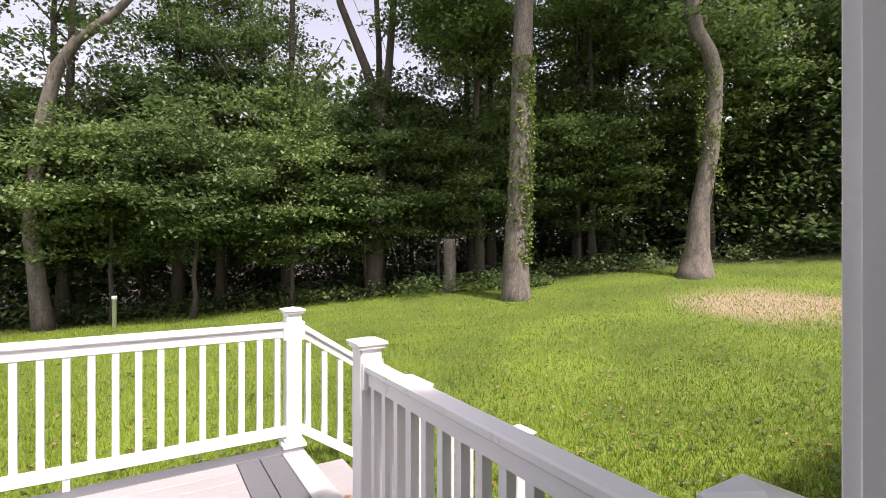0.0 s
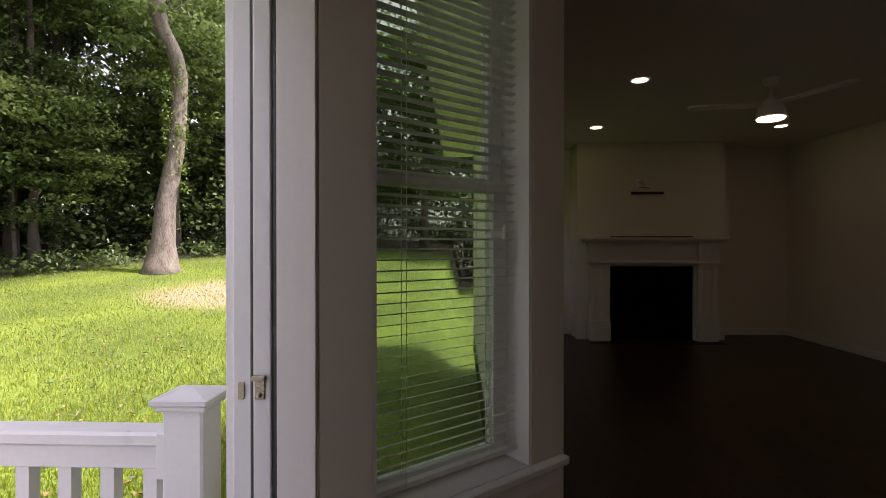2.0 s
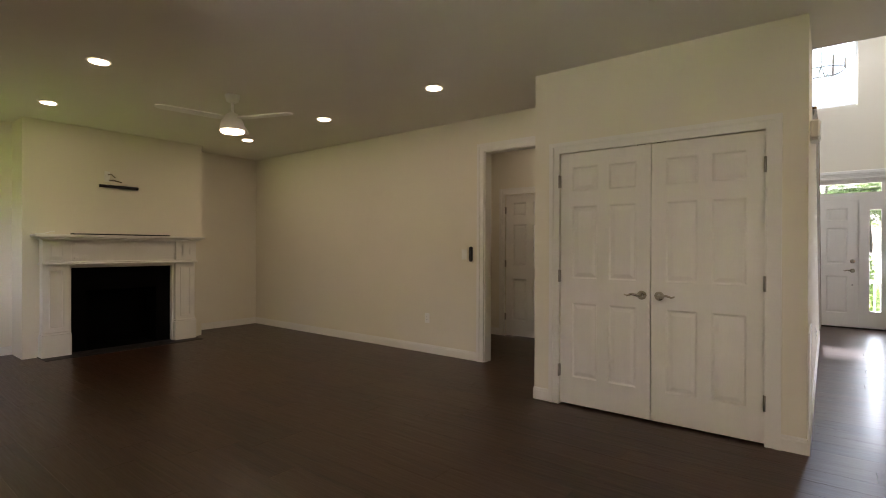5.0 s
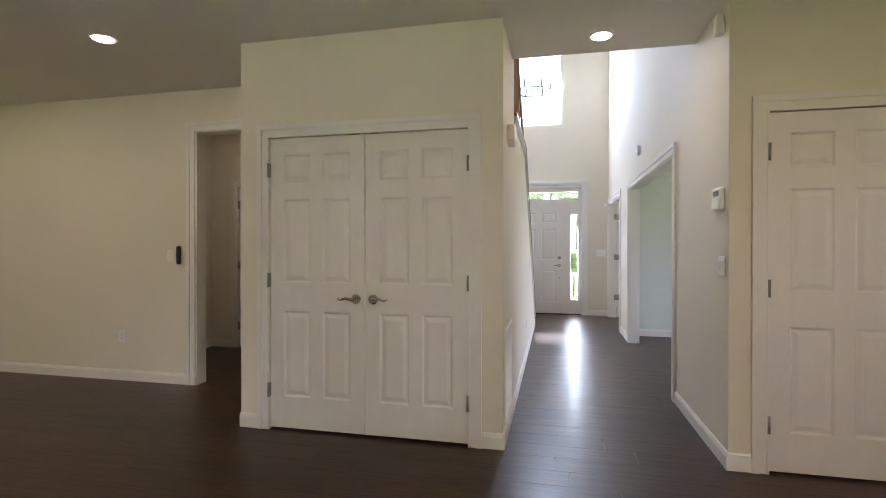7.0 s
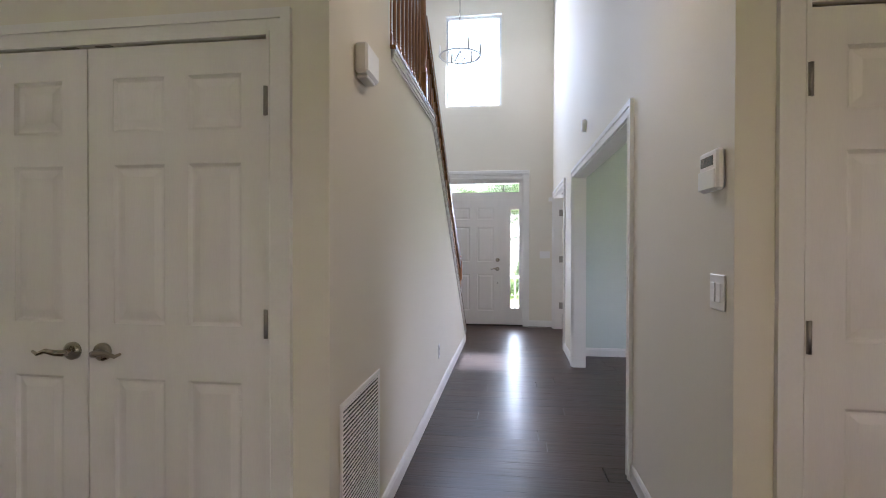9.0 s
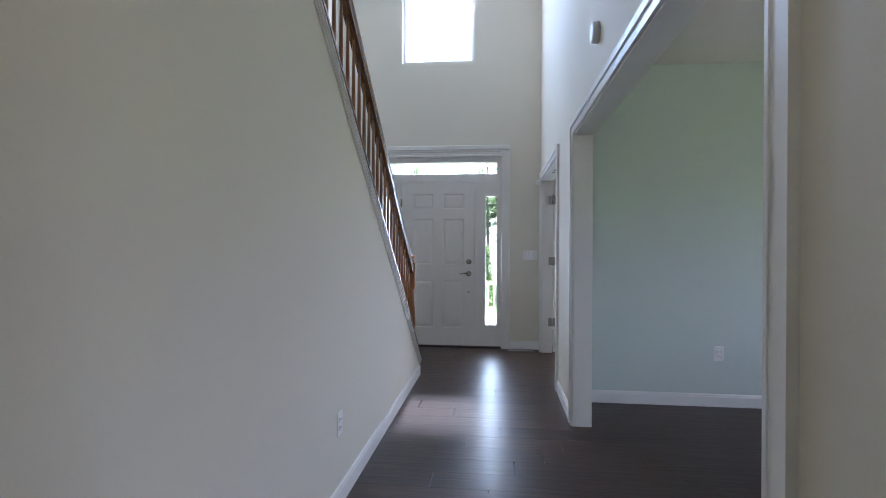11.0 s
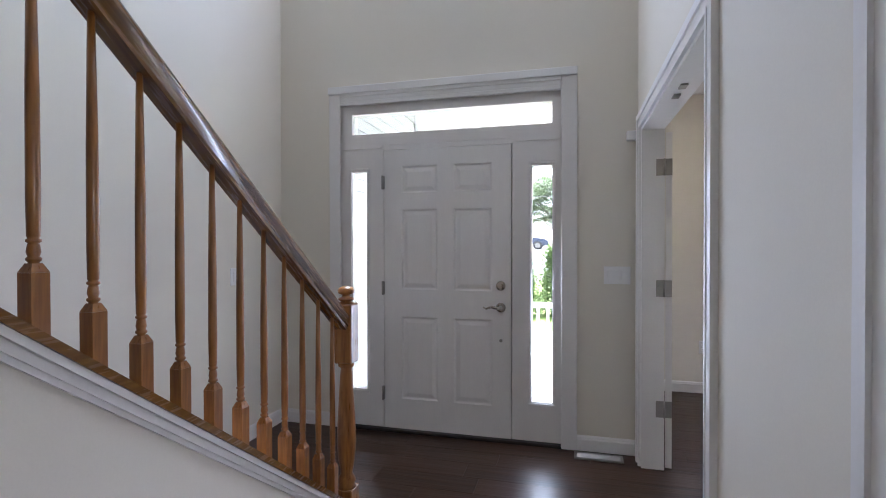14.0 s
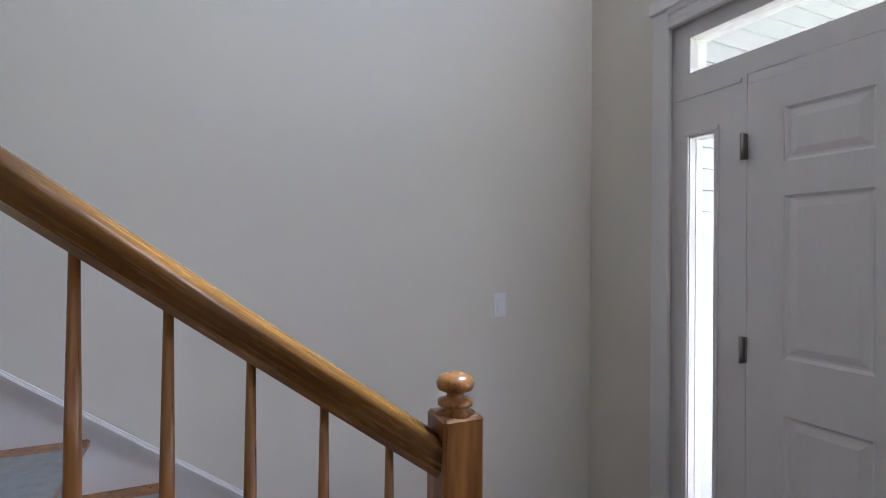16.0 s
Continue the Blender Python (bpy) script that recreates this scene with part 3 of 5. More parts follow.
for x1, lo, hi in ((-1.276, -0.034, 0.03), (-1.267, -0.006, 0.026), (-1.262, 0.012, 0.022)):
    bm = prism(B(), [(5.2, 0.10 + lo), (5.2, 0.10 + hi), (5.12, 0.218 + hi), (YL, knee_z(YL) + hi), (YL, knee_z(YL) + lo), (5.12, 0.218 + lo)], "x", -1.290, x1)
    part("skirt_cap", shifted(bm), TRIM, st, "white stepped moulding on the skirt board")
# oak cap and white moulding on the knee wall
for nm, x0, x1, up, th, m in (("cap", -0.145, 0.027, 0.0, 0.022, OAKY), ("cap_moulding", 0.001, 0.010, -0.056, 0.055, TRIM), ("cap_moulding", 0.001, 0.016, -0.042, 0.022, TRIM), ("cap_moulding", 0.001, 0.023, -0.019, 0.018, TRIM)):
    bm = prism(B(), [(5.15, 0.155 + up), (5.15, 0.155 + up + th), (YL, knee_z(YL) + up + th), (0.875, knee_z(YL) + up + th), (0.875, knee_z(YL) + up), (YL, knee_z(YL) + up)], "x", x0, x1)
    part(nm, shifted(bm), m, st)


def spindle(h):
    """A turned oak spindle of height h with a square foot."""
    s = 0.017
    bm = box(B(), -s, s, -s, s, 0, 0.15)
    q = [bm.verts.new(v) for v in ((-s, -s, 0.1505), (s, -s, 0.1505), (s, s, 0.1505), (-s, s, 0.1505))]
    bm.faces.new(q)
    w = 0.0095
    r = [bm.verts.new(v) for v in ((-w, -w, 0.168), (w, -w, 0.168), (w, w, 0.168), (-w, w, 0.168))]
    for i in range(4):
        bm.faces.new((q[i], q[(i + 1) % 4], r[(i + 1) % 4], r[i]))
    lathe(bm, [(0.0095, 0.164), (0.0088, 0.170), (0.0125, 0.174), (0.0125, 0.178), (0.0092, 0.181), (0.0115, 0.190), (0.0098, 0.203), (0.0085, 0.207),
               (0.0122, 0.210), (0.0122, 0.214), (0.009, 0.2165), (0.0108, 0.221), (0.0118, 0.30), (0.0112, 0.5), (0.0072, h)], 14)
    return bm


def newel_mesh(h, zb):
    s = 0.042
    bm = box(B(), -s, s, -s, s, 0, zb, 0.004)
    lathe(bm, [(s, zb), (0.034, zb + 0.014), (0.040, zb + 0.03), (0.034, zb + 0.045), (0.026, zb + 0.06), (0.036, zb + 0.12), (0.043, zb + 0.20), (0.038, zb + 0.32), (0.027, h - 0.39),
               (0.024, h - 0.36), (0.036, h - 0.35), (0.036, h - 0.34), (0.03, h - 0.33)], 20)
    box(bm, -s, s, -s, s, h - 0.335, h - 0.075, 0.006)
    lathe(bm, [(0.040, h - 0.076), (0.022, h - 0.066), (0.034, h - 0.060), (0.034, h - 0.052), (0.018, h - 0.046), (0.016, h - 0.038), (0.034, h - 0.03), (0.037, h - 0.018), (0.03, h - 0.006), (0.012, h)], 20)
    return bm


RAIL_SLOPE = 0.743


def rail_z(y):
    return 1.035 + RAIL_SLOPE * (5.08 - y)


rg = thing("stair_railing", pose(-0.078, 5.12, 0), "varnished oak stair railing with turned spindles and newel posts", "railing")
n1 = part("newel", newel_mesh(1.185, 0.30), OAK, rg, "turned oak newel post with a ball finial")
n2 = part("newel", newel_mesh(1.42, 0.32), OAK, rg, "turned oak newel post with a ball finial")
n2.location = (0, YL - 5.12 - 0.02, knee_z(YL) + 0.018)
PROF = [(-0.026, -0.040), (0.026, -0.040), (0.027, -0.026), (0.030, -0.018), (0.032, 0.004), (0.034, 0.020), (0.030, 0.032), (0.016, 0.042), (-0.016, 0.042), (-0.030, 0.032), (-0.034, 0.020), (-0.032, 0.004), (-0.030, -0.018), (-0.027, -0.026)]


def rail(p, q, tall=1.0):
    bm = B()
    a = [bm.verts.new((p[0] + u, p[1], p[2] + v * tall)) for u, v in PROF]
    b = [bm.verts.new((q[0] + u, q[1], q[2] + v * tall)) for u, v in PROF]
    for i in range(len(PROF)):
        bm.faces.new((a[i], a[(i + 1) % len(PROF)], b[(i + 1) % len(PROF)], b[i])).smooth = i not in (0, 1, 13)
    bm.faces.new(a)
    bm.faces.new(b[::-1])
    bmesh.ops.recalc_face_normals(bm, faces=bm.faces[:])
    return bm


RUNL = 5.09 - YL - 0.02
hr = part("handrail", rail((0, 0, 0), (0, -RUNL * math.hypot(1, RAIL_SLOPE), 0), 0.8), OAKY, rg, "moulded oak handrail")
hr.matrix_local = pose(0, -0.03, rail_z(5.09)) @ Matrix.Rotation(-math.atan(RAIL_SLOPE), 4, "X")
part("handrail", rail((0, YL - 5.12 - 0.06, knee_z(YL) + 1.0), (0, 0.88 - 5.12, knee_z(YL) + 1.0)), OAKY, rg, "moulded oak handrail")
SPIN = mesh_of("spindle", spindle(0.80), OAK)
for i in range(23):
    y = 4.988 - i * 0.1174
    ob = new("spindle", SPIN)
    ob.parent = rg
    zb = knee_z(y) + 0.012
    ob.location = (0, y - 5.12, zb)
    ob.scale = (1, 1, (rail_z(y) - 0.038 - zb) / 0.80)
for i in range(11):
    ob = new("spindle", SPIN)
    ob.parent = rg
    ob.location = (0, YL - 5.12 - 0.14 - i * 0.1165, knee_z(YL) + 0.018)
    ob.scale = (1, 1, 0.95 / 0.80)

# ---------------------------------------------------------------- windows and the rear doorway
w = thing("window_1", BAY @ pose((WIN0 + WIN1) / 2, 0, WINLOW), "narrow double-hung white vinyl window with a painted stool", "window", kind="structure")
hw, hh = (WIN1 - WIN0) / 2, WINTOP - WINLOW
boxpart("window_sill", (-hw - 0.155, hw + 0.05, 0.0015, 0.035, -0.028, 0.0005), TRIM, w, "white painted window stool", 0.005)
boxpart("stool_board", (-hw, hw, -0.10, 0.001, -0.028, 0.0005), TRIM, w)
boxpart("apron", (-hw - 0.13, hw + 0.03, 0.002, 0.018, -0.09, -0.028), TRIM, w, "", 0.003)
bm = B()
for a, b, c, e in ((-hw, -hw + 0.012, 0.001, hh), (hw - 0.012, hw, 0.001, hh), (-hw + 0.012, hw - 0.012, hh - 0.012, hh)):
    box(bm, a, b, -0.13, -0.001, c, e)
part("lining", bm, TRIM, w, "white painted reveal")
mid = 0.915
for nm, z0, z1, yo in (("lower_sash", 0.004, mid + 0.02, -0.125), ("upper_sash", mid - 0.02, hh - 0.012, -0.15)):
    bm = B()
    f = 0.045
    for a, b, c, e in ((-hw + 0.012, -hw + 0.07, z0, z1), (hw - 0.07, hw - 0.012, z0, z1), (-hw + 0.07, hw - 0.07, z0, z0 + f), (-hw + 0.07, hw - 0.07, z1 - f, z1)):
        box(bm, a, b, yo - 0.018, yo + 0.018, c, e)
    s = part(nm, bm, VINYL, w, "white vinyl window sash")
    boxpart("pane", (-hw + 0.07, hw - 0.07, yo - 0.003, yo + 0.003, z0 + f, z1 - f), LOWE, s).visible_shadow = False


def blind(name, m, width, height, label, pitch=0.030, tilt=14):
    """A venetian blind hung from m, its top rail at the origin."""
    b = thing(name, m, label, "window blind")
    boxpart("head_rail", (-width / 2, width / 2, -0.018, 0.018, -0.03, 0), VINYL, b)
    sm = B()
    c, s = math.cos(radians(tilt)), math.sin(radians(tilt))
    prof = [(-0.0125, 0), (-0.006, 0.0016), (0.006, 0.0016), (0.0125, 0), (0.006, 0.0009), (-0.006, 0.0009)]
    prism(sm, [(u * c - v * s, u * s + v * c) for u, v in prof], "x", -width / 2 + 0.004, width / 2 - 0.004)
    me = mesh_of("slat", sm, SLATM)
    k = int((height - 0.06) / pitch)
    for i in range(k):
        o = new("slat", me)
        o.parent = b
        o.location = (0, 0, -0.045 - i * pitch)
    zb = -0.045 - k * pitch
    boxpart("bottom_rail", (-width / 2, width / 2, -0.012, 0.012, zb - 0.008, zb + 0.006), VINYL, b)
    for x in (-width / 2 + 0.12, width / 2 - 0.12):
        for y in (-0.0135, 0.0135):
            part("cord", tube(B(), [(x, y, zb), (x, y, -0.03)], 0.0011, 5), SLATM, b)
    return b


bl = blind("window_blind", BAY @ pose((WIN0 + WIN1) / 2, -0.062, WINTOP - 0.014), WIN1 - WIN0 - 0.028, WINTOP - WINLOW - 0.03, "white horizontal slat blind lowered and open in the window")
bm = tube(B(), [(-0.20, 0.03, -0.03), (-0.20, 0.03, -1.02)], 0.0015, 6)
lathe(bm, [(0.002, -1.02), (0.006, -1.03), (0.009, -1.06), (0.0085, -1.065)], 10, -0.20, 0.03)
part("pull_cord", bm, SLATM, bl, "white cord with a bell-shaped pull")

# frame of the open rear doorway
dr = thing("door_frame", pose(-0.87, -4.4, 0), "white vinyl frame of the open rear doorway", "door frame", kind="structure")
X0 = -0.392
for nm, a, b, y0, y1, m_ in (("reveal", 0, 0.010, 0.03, 0.124, TRIM), ("gasket", 0, 0.004, 0.018, 0.029, SCREEN), ("stop", -0.001, 0.012, -0.024, 0.017, VINYL), ("gasket", -0.13, -0.002, -0.038, -0.031, SCREEN),
                             ("stop", -0.14, -0.022, -0.088, -0.039, VINYL), ("brickmould", -0.14, -0.040, -0.115, -0.089, VINYL)):
    boxpart(nm, (X0 + a, X0 + b, y0, y1, 0, 2.06), m_, dr, "", 0.002)
bm = box(B(), X0 + 0.012, X0 + 0.016, -0.02, 0.004, 0.940, 0.985, 0.001)
box(bm, X0 + 0.012, X0 + 0.026, -0.024, 0.008, 0.985, 0.997, 0.002)
lathe(bm, [(0.004, 0.945), (0.006, 0.95), (0.003, 0.957)], 8, X0 + 0.018, -0.008)
part("strike", bm, NICKEL, dr, "small steel latch plate")
boxpart("keeper", (X0 - 0.022, X0 - 0.018, -0.075, -0.06, 0.93, 0.97), NICKEL, dr)
boxpart("head", (X0, 0.424, -0.25, 0.12, 2.06, 2.079), VINYL, dr)
boxpart("threshold", (X0, 0.424, -0.26, 0.12, -0.011, 0.012), NICKEL, dr, "ribbed metal threshold", 0.003)

w = thing("window_2", pose(0.0075, 6.60, 3.6), "tall fixed foyer window above the front door", "window", kind="structure")
bm = B()
for a, b, c, e in ((-0.457, -0.42, 0, 1.5), (0.42, 0.457, 0, 1.5), (-0.42, 0.42, 0, 0.04), (-0.42, 0.42, 1.46, 1.5)):
    box(bm, a, b, -0.02, 0.04, c, e)
part("window_frame", bm, VINYL, w)
boxpart("pane", (-0.42, 0.42, 0.008, 0.014, 0.04, 1.46), COATED, w)

w = thing("window_3", pose(2.82, 8.1, 0.62), "double-hung den window with a white stool", "window", kind="structure")
boxpart("window_sill", (-0.53, 0.53, -0.05, 0.1, -0.03, 0.001), TRIM, w, "white painted window stool", 0.004)
boxpart("apron", (-0.5, 0.5, -0.018, -0.001, -0.10, -0.03), TRIM, w)
bm = B()
for a, b, c, e in ((-0.45, -0.40, 0.001, 1.58), (0.40, 0.45, 0.001, 1.58), (-0.40, 0.40, 0.001, 0.05), (-0.40, 0.40, 1.53, 1.58), (-0.40, 0.40, 0.77, 0.82)):
    box(bm, a, b, 0.10, 0.14, c, e)
part("window_frame", bm, VINYL, w)
boxpart("pane", (-0.40, 0.40, 0.118, 0.122, 0.05, 1.53), GLASS, w).visible_shadow = False
blind("window_blind", pose(2.82, 8.16, 2.195), 0.88, 1.55, "white horizontal slat blind lowered in the den window", 0.03)

# ---------------------------------------------------------------- fireplace
fp = thing("fireplace_mantel", pose(-7.05, -1.31, 0), "white painted wooden mantel round a black fireplace", "fireplace")
D, LW = 0.12, 0.26
for s in (-1, 1):
    a, b = sorted((s * 0.595, s * (0.595 + LW)))
    bm = box(B(), 0.001, D, a, b, 0.27, 1.06, 0.004)
    box(bm, 0.001, D + 0.028, a - 0.012, b + 0.012, 0, 0.26, 0.005)
    box(bm, 0.001, D + 0.02, a - 0.006, b + 0.006, 0.26, 0.285, 0.006)
    leg = part("leg", bm, TRIM, fp, "fluted white pilaster on a plinth")
    c = (a + b) / 2
    boxpart("inlay", (D, D + 0.014, c - 0.07, c - 0.055, 0.33, 1.0), TRIM, leg, "", 0.003)
    boxpart("inlay", (D, D + 0.014, c + 0.055, c + 0.07, 0.33, 1.0), TRIM, leg, "", 0.003)
    boxpart("inlay", (D, D + 0.014, c - 0.055, c + 0.055, 0.985, 1.0), TRIM, leg, "", 0.003)
    boxpart("inlay", (D, D + 0.014, c - 0.055, c + 0.055, 0.33, 0.345), TRIM, leg, "", 0.003)
    bm = box(B(), 0.001, D + 0.03, a - 0.005, b + 0.005, 1.10, 1.345, 0.004)
    for u0, u1, v0, v1 in ((c - 0.06, c - 0.045, 1.15, 1.29), (c + 0.045, c + 0.06, 1.15, 1.29), (c - 0.06, c + 0.06, 1.275, 1.29), (c - 0.06, c + 0.06, 1.15, 1.165)):
        box(bm, D + 0.029, D + 0.042, u0, u1, v0, v1)
    part("corner_block", bm, TRIM, fp, "square block with a sunk panel")
bm = box(B(), 0.001, D - 0.02, -0.595, 0.595, 1.045, 1.345, 0.003)
for u0, u1, v0, v1 in ((-0.55, 0.55, 1.30, 1.315), (-0.55, 0.55, 1.13, 1.145)):
    box(bm, D - 0.021, D - 0.006, u0, u1, v0, v1)
part("frieze", bm, TRIM, fp)
bm = B()
for q in ((-0.594, -0.572, 0.0, 1.044), (0.572, 0.594, 0.0, 1.044), (-0.572, 0.572, 1.022, 1.044)):
    box(bm, 0.002, D - 0.045, *q, 0.003)
part("inner_bead", bm, TRIM, fp, "narrow white bead round the opening")
bm = box(B(), 0.001, D + 0.045, -0.875, 0.875, 1.06, 1.085, 0.006)
box(bm, 0.001, D + 0.03, -0.865, 0.865, 1.085, 1.10, 0.004)
part("band", bm, TRIM, fp)
bm = box(B(), 0.001, D + 0.12, -0.945, 0.945, 1.385, 1.415, 0.006)
box(bm, 0.001, D + 0.085, -0.905, 0.905, 1.36, 1.385, 0.008)
box(bm, 0.001, D + 0.055, -0.88, 0.88, 1.345, 1.36, 0.004)
part("shelf", bm, TRIM, fp, "white mantel shelf")
fb = thing("firebox", pose(-7.05, -1.31, 0), "sooty black fireplace opening with a slate surround", "fireplace")
for nm, q in (("back", (-0.44, -0.43, -0.589, 0.589, 0, 1.039)), ("cheek", (-0.43, 0.0, -0.589, -0.40, 0, 1.039)), ("cheek", (-0.43, 0.0, 0.40, 0.589, 0, 1.039)),
              ("lintel", (-0.43, 0.0, -0.40, 0.40, 0.74, 1.039)), ("firebox_floor", (-0.43, 0.002, -0.40, 0.40, -0.01, 0.004))):
    boxpart(nm, q, SOOT, fb)
boxpart("hearth", (0.002, 0.34, -0.88, 0.88, 0.0005, 0.006), BLACK, fb, "flush black slate hearth", 0.002)
sb = thing("soundbar_shelf", pose(-6.95, -1.31, 1.4155), "long thin black bar lying on the mantel shelf", "bar")
boxpart("bar", (-0.03, 0.03, -0.58, 0.52, 0, 0.018), BLACK, sb, "", 0.004)
lo = thing("mantel_clip", pose(-6.9, -2.12, 1.4155), "small pale curved bracket lying on the mantel shelf", "bracket")
part("bracket", tube(B(), [(0, -0.12, 0.006), (0, -0.04, 0.006), (0, 0.02, 0.03), (0, 0.06, 0.034)], 0.006, 8), PLASTIC, lo)
tv = thing("wall_mount", pose(-7.05, -1.36, 2.03), "black wall bracket under a pale cable plate on the chimney breast", "bracket")
bm = box(B(), 0.001, 0.03, -0.22, 0.22, -0.015, 0.02, 0.003)
part("bar", bm, BLACK, tv)
bm = box(B(), 0.001, 0.008, -0.16, -0.10, 0.06, 0.19, 0.002)
part("plate", bm, PLASTIC, tv, "pale cable plate")
part("hook", tube(B(), [(0.008, -0.12, 0.15), (0.06, -0.10, 0.15), (0.06, -0.06, 0.11)], 0.007, 8), NICKEL, tv)
part("hook", tube(B(), [(0.008, -0.11, 0.08), (0.06, -0.07, 0.075), (0.06, 0.01, 0.06)], 0.007, 8), NICKEL, tv)

# ---------------------------------------------------------------- lamps and fan
# The last one, in the passage, is out of view and added to brighten it.
LAMPS = [(-2.79, -2.45), (-4.44, -2.39), (-6.15, -2.30), (-2.75, -0.29), (-4.435, -0.19), (-6.15, -0.12), (0.63, 0.42), (1.6, -2.4), (-3.0, 1.75)]
RING = lathe(B(), [(0.060, H - 0.001), (0.060, H - 0.006), (0.082, H - 0.004), (0.084, H - 0.001)], 28)
bmesh.ops.translate(RING, verts=RING.verts[:], vec=(0, 0, -H))
RINGM = mesh_of("trim_ring", RING, PLASTIC)
DISC = lathe(B(), [(0.062, -0.008), (0.062, -0.0065)], 28)
DISCM = mesh_of("diffuser", DISC, LAMPGLOW)
for x, y in LAMPS:
    lamp = thing("recessed_light", pose(x, y, H), "lit round recessed ceiling light with a white trim ring", "ceiling light", "recessed lights")
    for nm, me in (("trim_ring", RINGM), ("diffuser", DISCM)):
        o = new(nm, me)
        o.parent = lamp
    spot_down(x, y, H - 0.012, 1.0 if x > 1 else 0.025 if y > 1 else 0.06, color=(1.0, 0.78, 0.48) if x > 1 else (1.0, 0.86, 0.56))
fan = thing("ceiling_fan", pose(-4.43, -1.29, H), "white three-blade ceiling fan with a lit round lamp", "ceiling fan")
part("canopy", lathe(B(), [(0.03, -0.075), (0.055, -0.06), (0.07, -0.01), (0.07, -0.001)], 24), PLASTIC, fan)
part("rod", lathe(B(), [(0.013, -0.18), (0.013, -0.07)], 12), PLASTIC, fan)
part("motor", lathe(B(), [(0.105, -0.345), (0.115, -0.33), (0.10, -0.25), (0.06, -0.19), (0.03, -0.17)], 28), PLASTIC, fan, "white bell-shaped motor housing")
part("lamp", lathe(B(), [(0.06, -0.366), (0.10, -0.358), (0.108, -0.346)], 28), LAMPGLOW, fan, "lit round diffuser")
for k in range(3):
    a = radians(20 + 120 * k)
    bm = B()
    prism(bm, [(0.09, -0.05), (0.16, -0.065), (0.62, -0.05), (0.66, -0.02), (0.66, 0.03), (0.62, 0.055), (0.16, 0.06), (0.09, 0.045)], "z", -0.006, 0.006)
    bmesh.ops.transform(bm, matrix=Matrix.Rotation(a, 4, "Z") @ Matrix.Translation((0, 0, -0.225)) @ Matrix.Rotation(radians(4), 4, "X"), verts=bm.verts[:])
    part("blade", bm, PLASTIC, fan, "flat white blade")
spot_down(-4.43, -1.29, H - 0.375, 0.085, 0.2)

# ---------------------------------------------------------------- small wall fittings
def plate(name, m, w, h, gang, label, kind_="switch"):
    """A wall plate facing local -y with its switches or sockets."""
    p = thing(name, m, label, name.replace("_", " "))
    boxpart("plate", (-w / 2, w / 2, -0.006, -0.0005, -h / 2, h / 2), PLASTIC, p, "", 0.0025)
    for i in range(gang):
        x = (i - (gang - 1) / 2) * 0.046
        if kind_ == "switch":
            boxpart("rocker", (x - 0.015, x + 0.015, -0.011, -0.006, -0.032, 0.032), PLASTIC, p, "", 0.002)
        else:
            for dz in (-0.02, 0.02):
                bm = box(B(), x - 0.016, x + 0.016, -0.009, -0.006, dz - 0.013, dz + 0.013, 0.003)
                s = part("socket", bm, PLASTIC, p)
                bm = B()
                for dx in (-0.006, 0.005):
                    box(bm, x + dx, x + dx + 0.002, -0.0095, -0.009, dz - 0.004, dz + 0.005)
                part("slot", bm, BLACK, s)
    return p


plate("light_switch", pose(1.17, 6.52, 1.165), 0.165, 0.115, 3, "white three-gang rocker switch plate by the front door")
plate("light_switch", pose(-1.296, 5.955, 1.155, 0, 0, 90), 0.072, 0.115, 1, "white single rocker switch plate on the stair wall")
plate("light_switch", pose(1.297, 0.113, 1.17, 0, 0, -90), 0.118, 0.118, 2, "white two-gang rocker switch plate under the alarm keypad")
plate("light_switch", pose(-3.20, 0.836, 1.20), 0.072, 0.115, 1, "white single rocker switch plate beside the passage")
plate("light_switch", pose(2.21, 8.1, 1.155), 0.10, 0.115, 1, "white rocker switch plate in the den")
plate("wall_outlet", pose(2.52, 4.45, 0.42), 0.074, 0.118, 1, "white duplex outlet low on the teal wall", "socket")
plate("wall_outlet", pose(0.0, 2.63, 0.40, 0, 0, 90), 0.074, 0.118, 1, "white duplex outlet low on the hall wall", "socket")
plate("wall_outlet", pose(-3.75, 0.836, 0.42), 0.074, 0.118, 1, "white duplex outlet low on the long wall", "socket")
plate("wall_outlet", pose(2.05, 8.1, 0.42), 0.074, 0.118, 1, "white duplex outlet low on the den wall", "socket")
plate("wall_outlet", pose(-7.5, -2.62, 1.05, 0, 0, 90), 0.074, 0.118, 1, "white duplex outlet on the wall beside the fireplace", "socket")
kp = thing("alarm_keypad", pose(1.297, 0.138, 1.57, 0, 0, -90), "white alarm keypad with a dark display", "keypad")
bm = box(B(), -0.075, 0.075, -0.028, -0.0005, -0.065, 0.07, 0.008)
part("case", bm, PLASTIC, kp)
boxpart("display", (-0.055, 0.045, -0.030, -0.027, 0.018, 0.05), SCREEN, kp, "dark grey display")
boxpart("flap", (-0.07, 0.07, -0.034, -0.027, -0.06, 0.005), PLASTIC, kp, "hinged white flap", 0.003)
sr = thing("chime_box", pose(0.0, 0.36, 2.07, 0, 0, 90), "white plastic door chime box high on the hall wall", "chime")
boxpart("case", (-0.09, 0.09, -0.055, -0.0005, -0.06, 0.06), PLASTIC, sr, "", 0.01)
boxpart("base", (-0.06, 0.06, -0.045, -0.0005, -0.073, -0.059), PLASTIC, sr, "", 0.003)
sn = thing("smoke_detector", pose(1.297, 3.05, 2.42, 0, 0, -90), "white movement sensor high on the hall wall", "sensor")
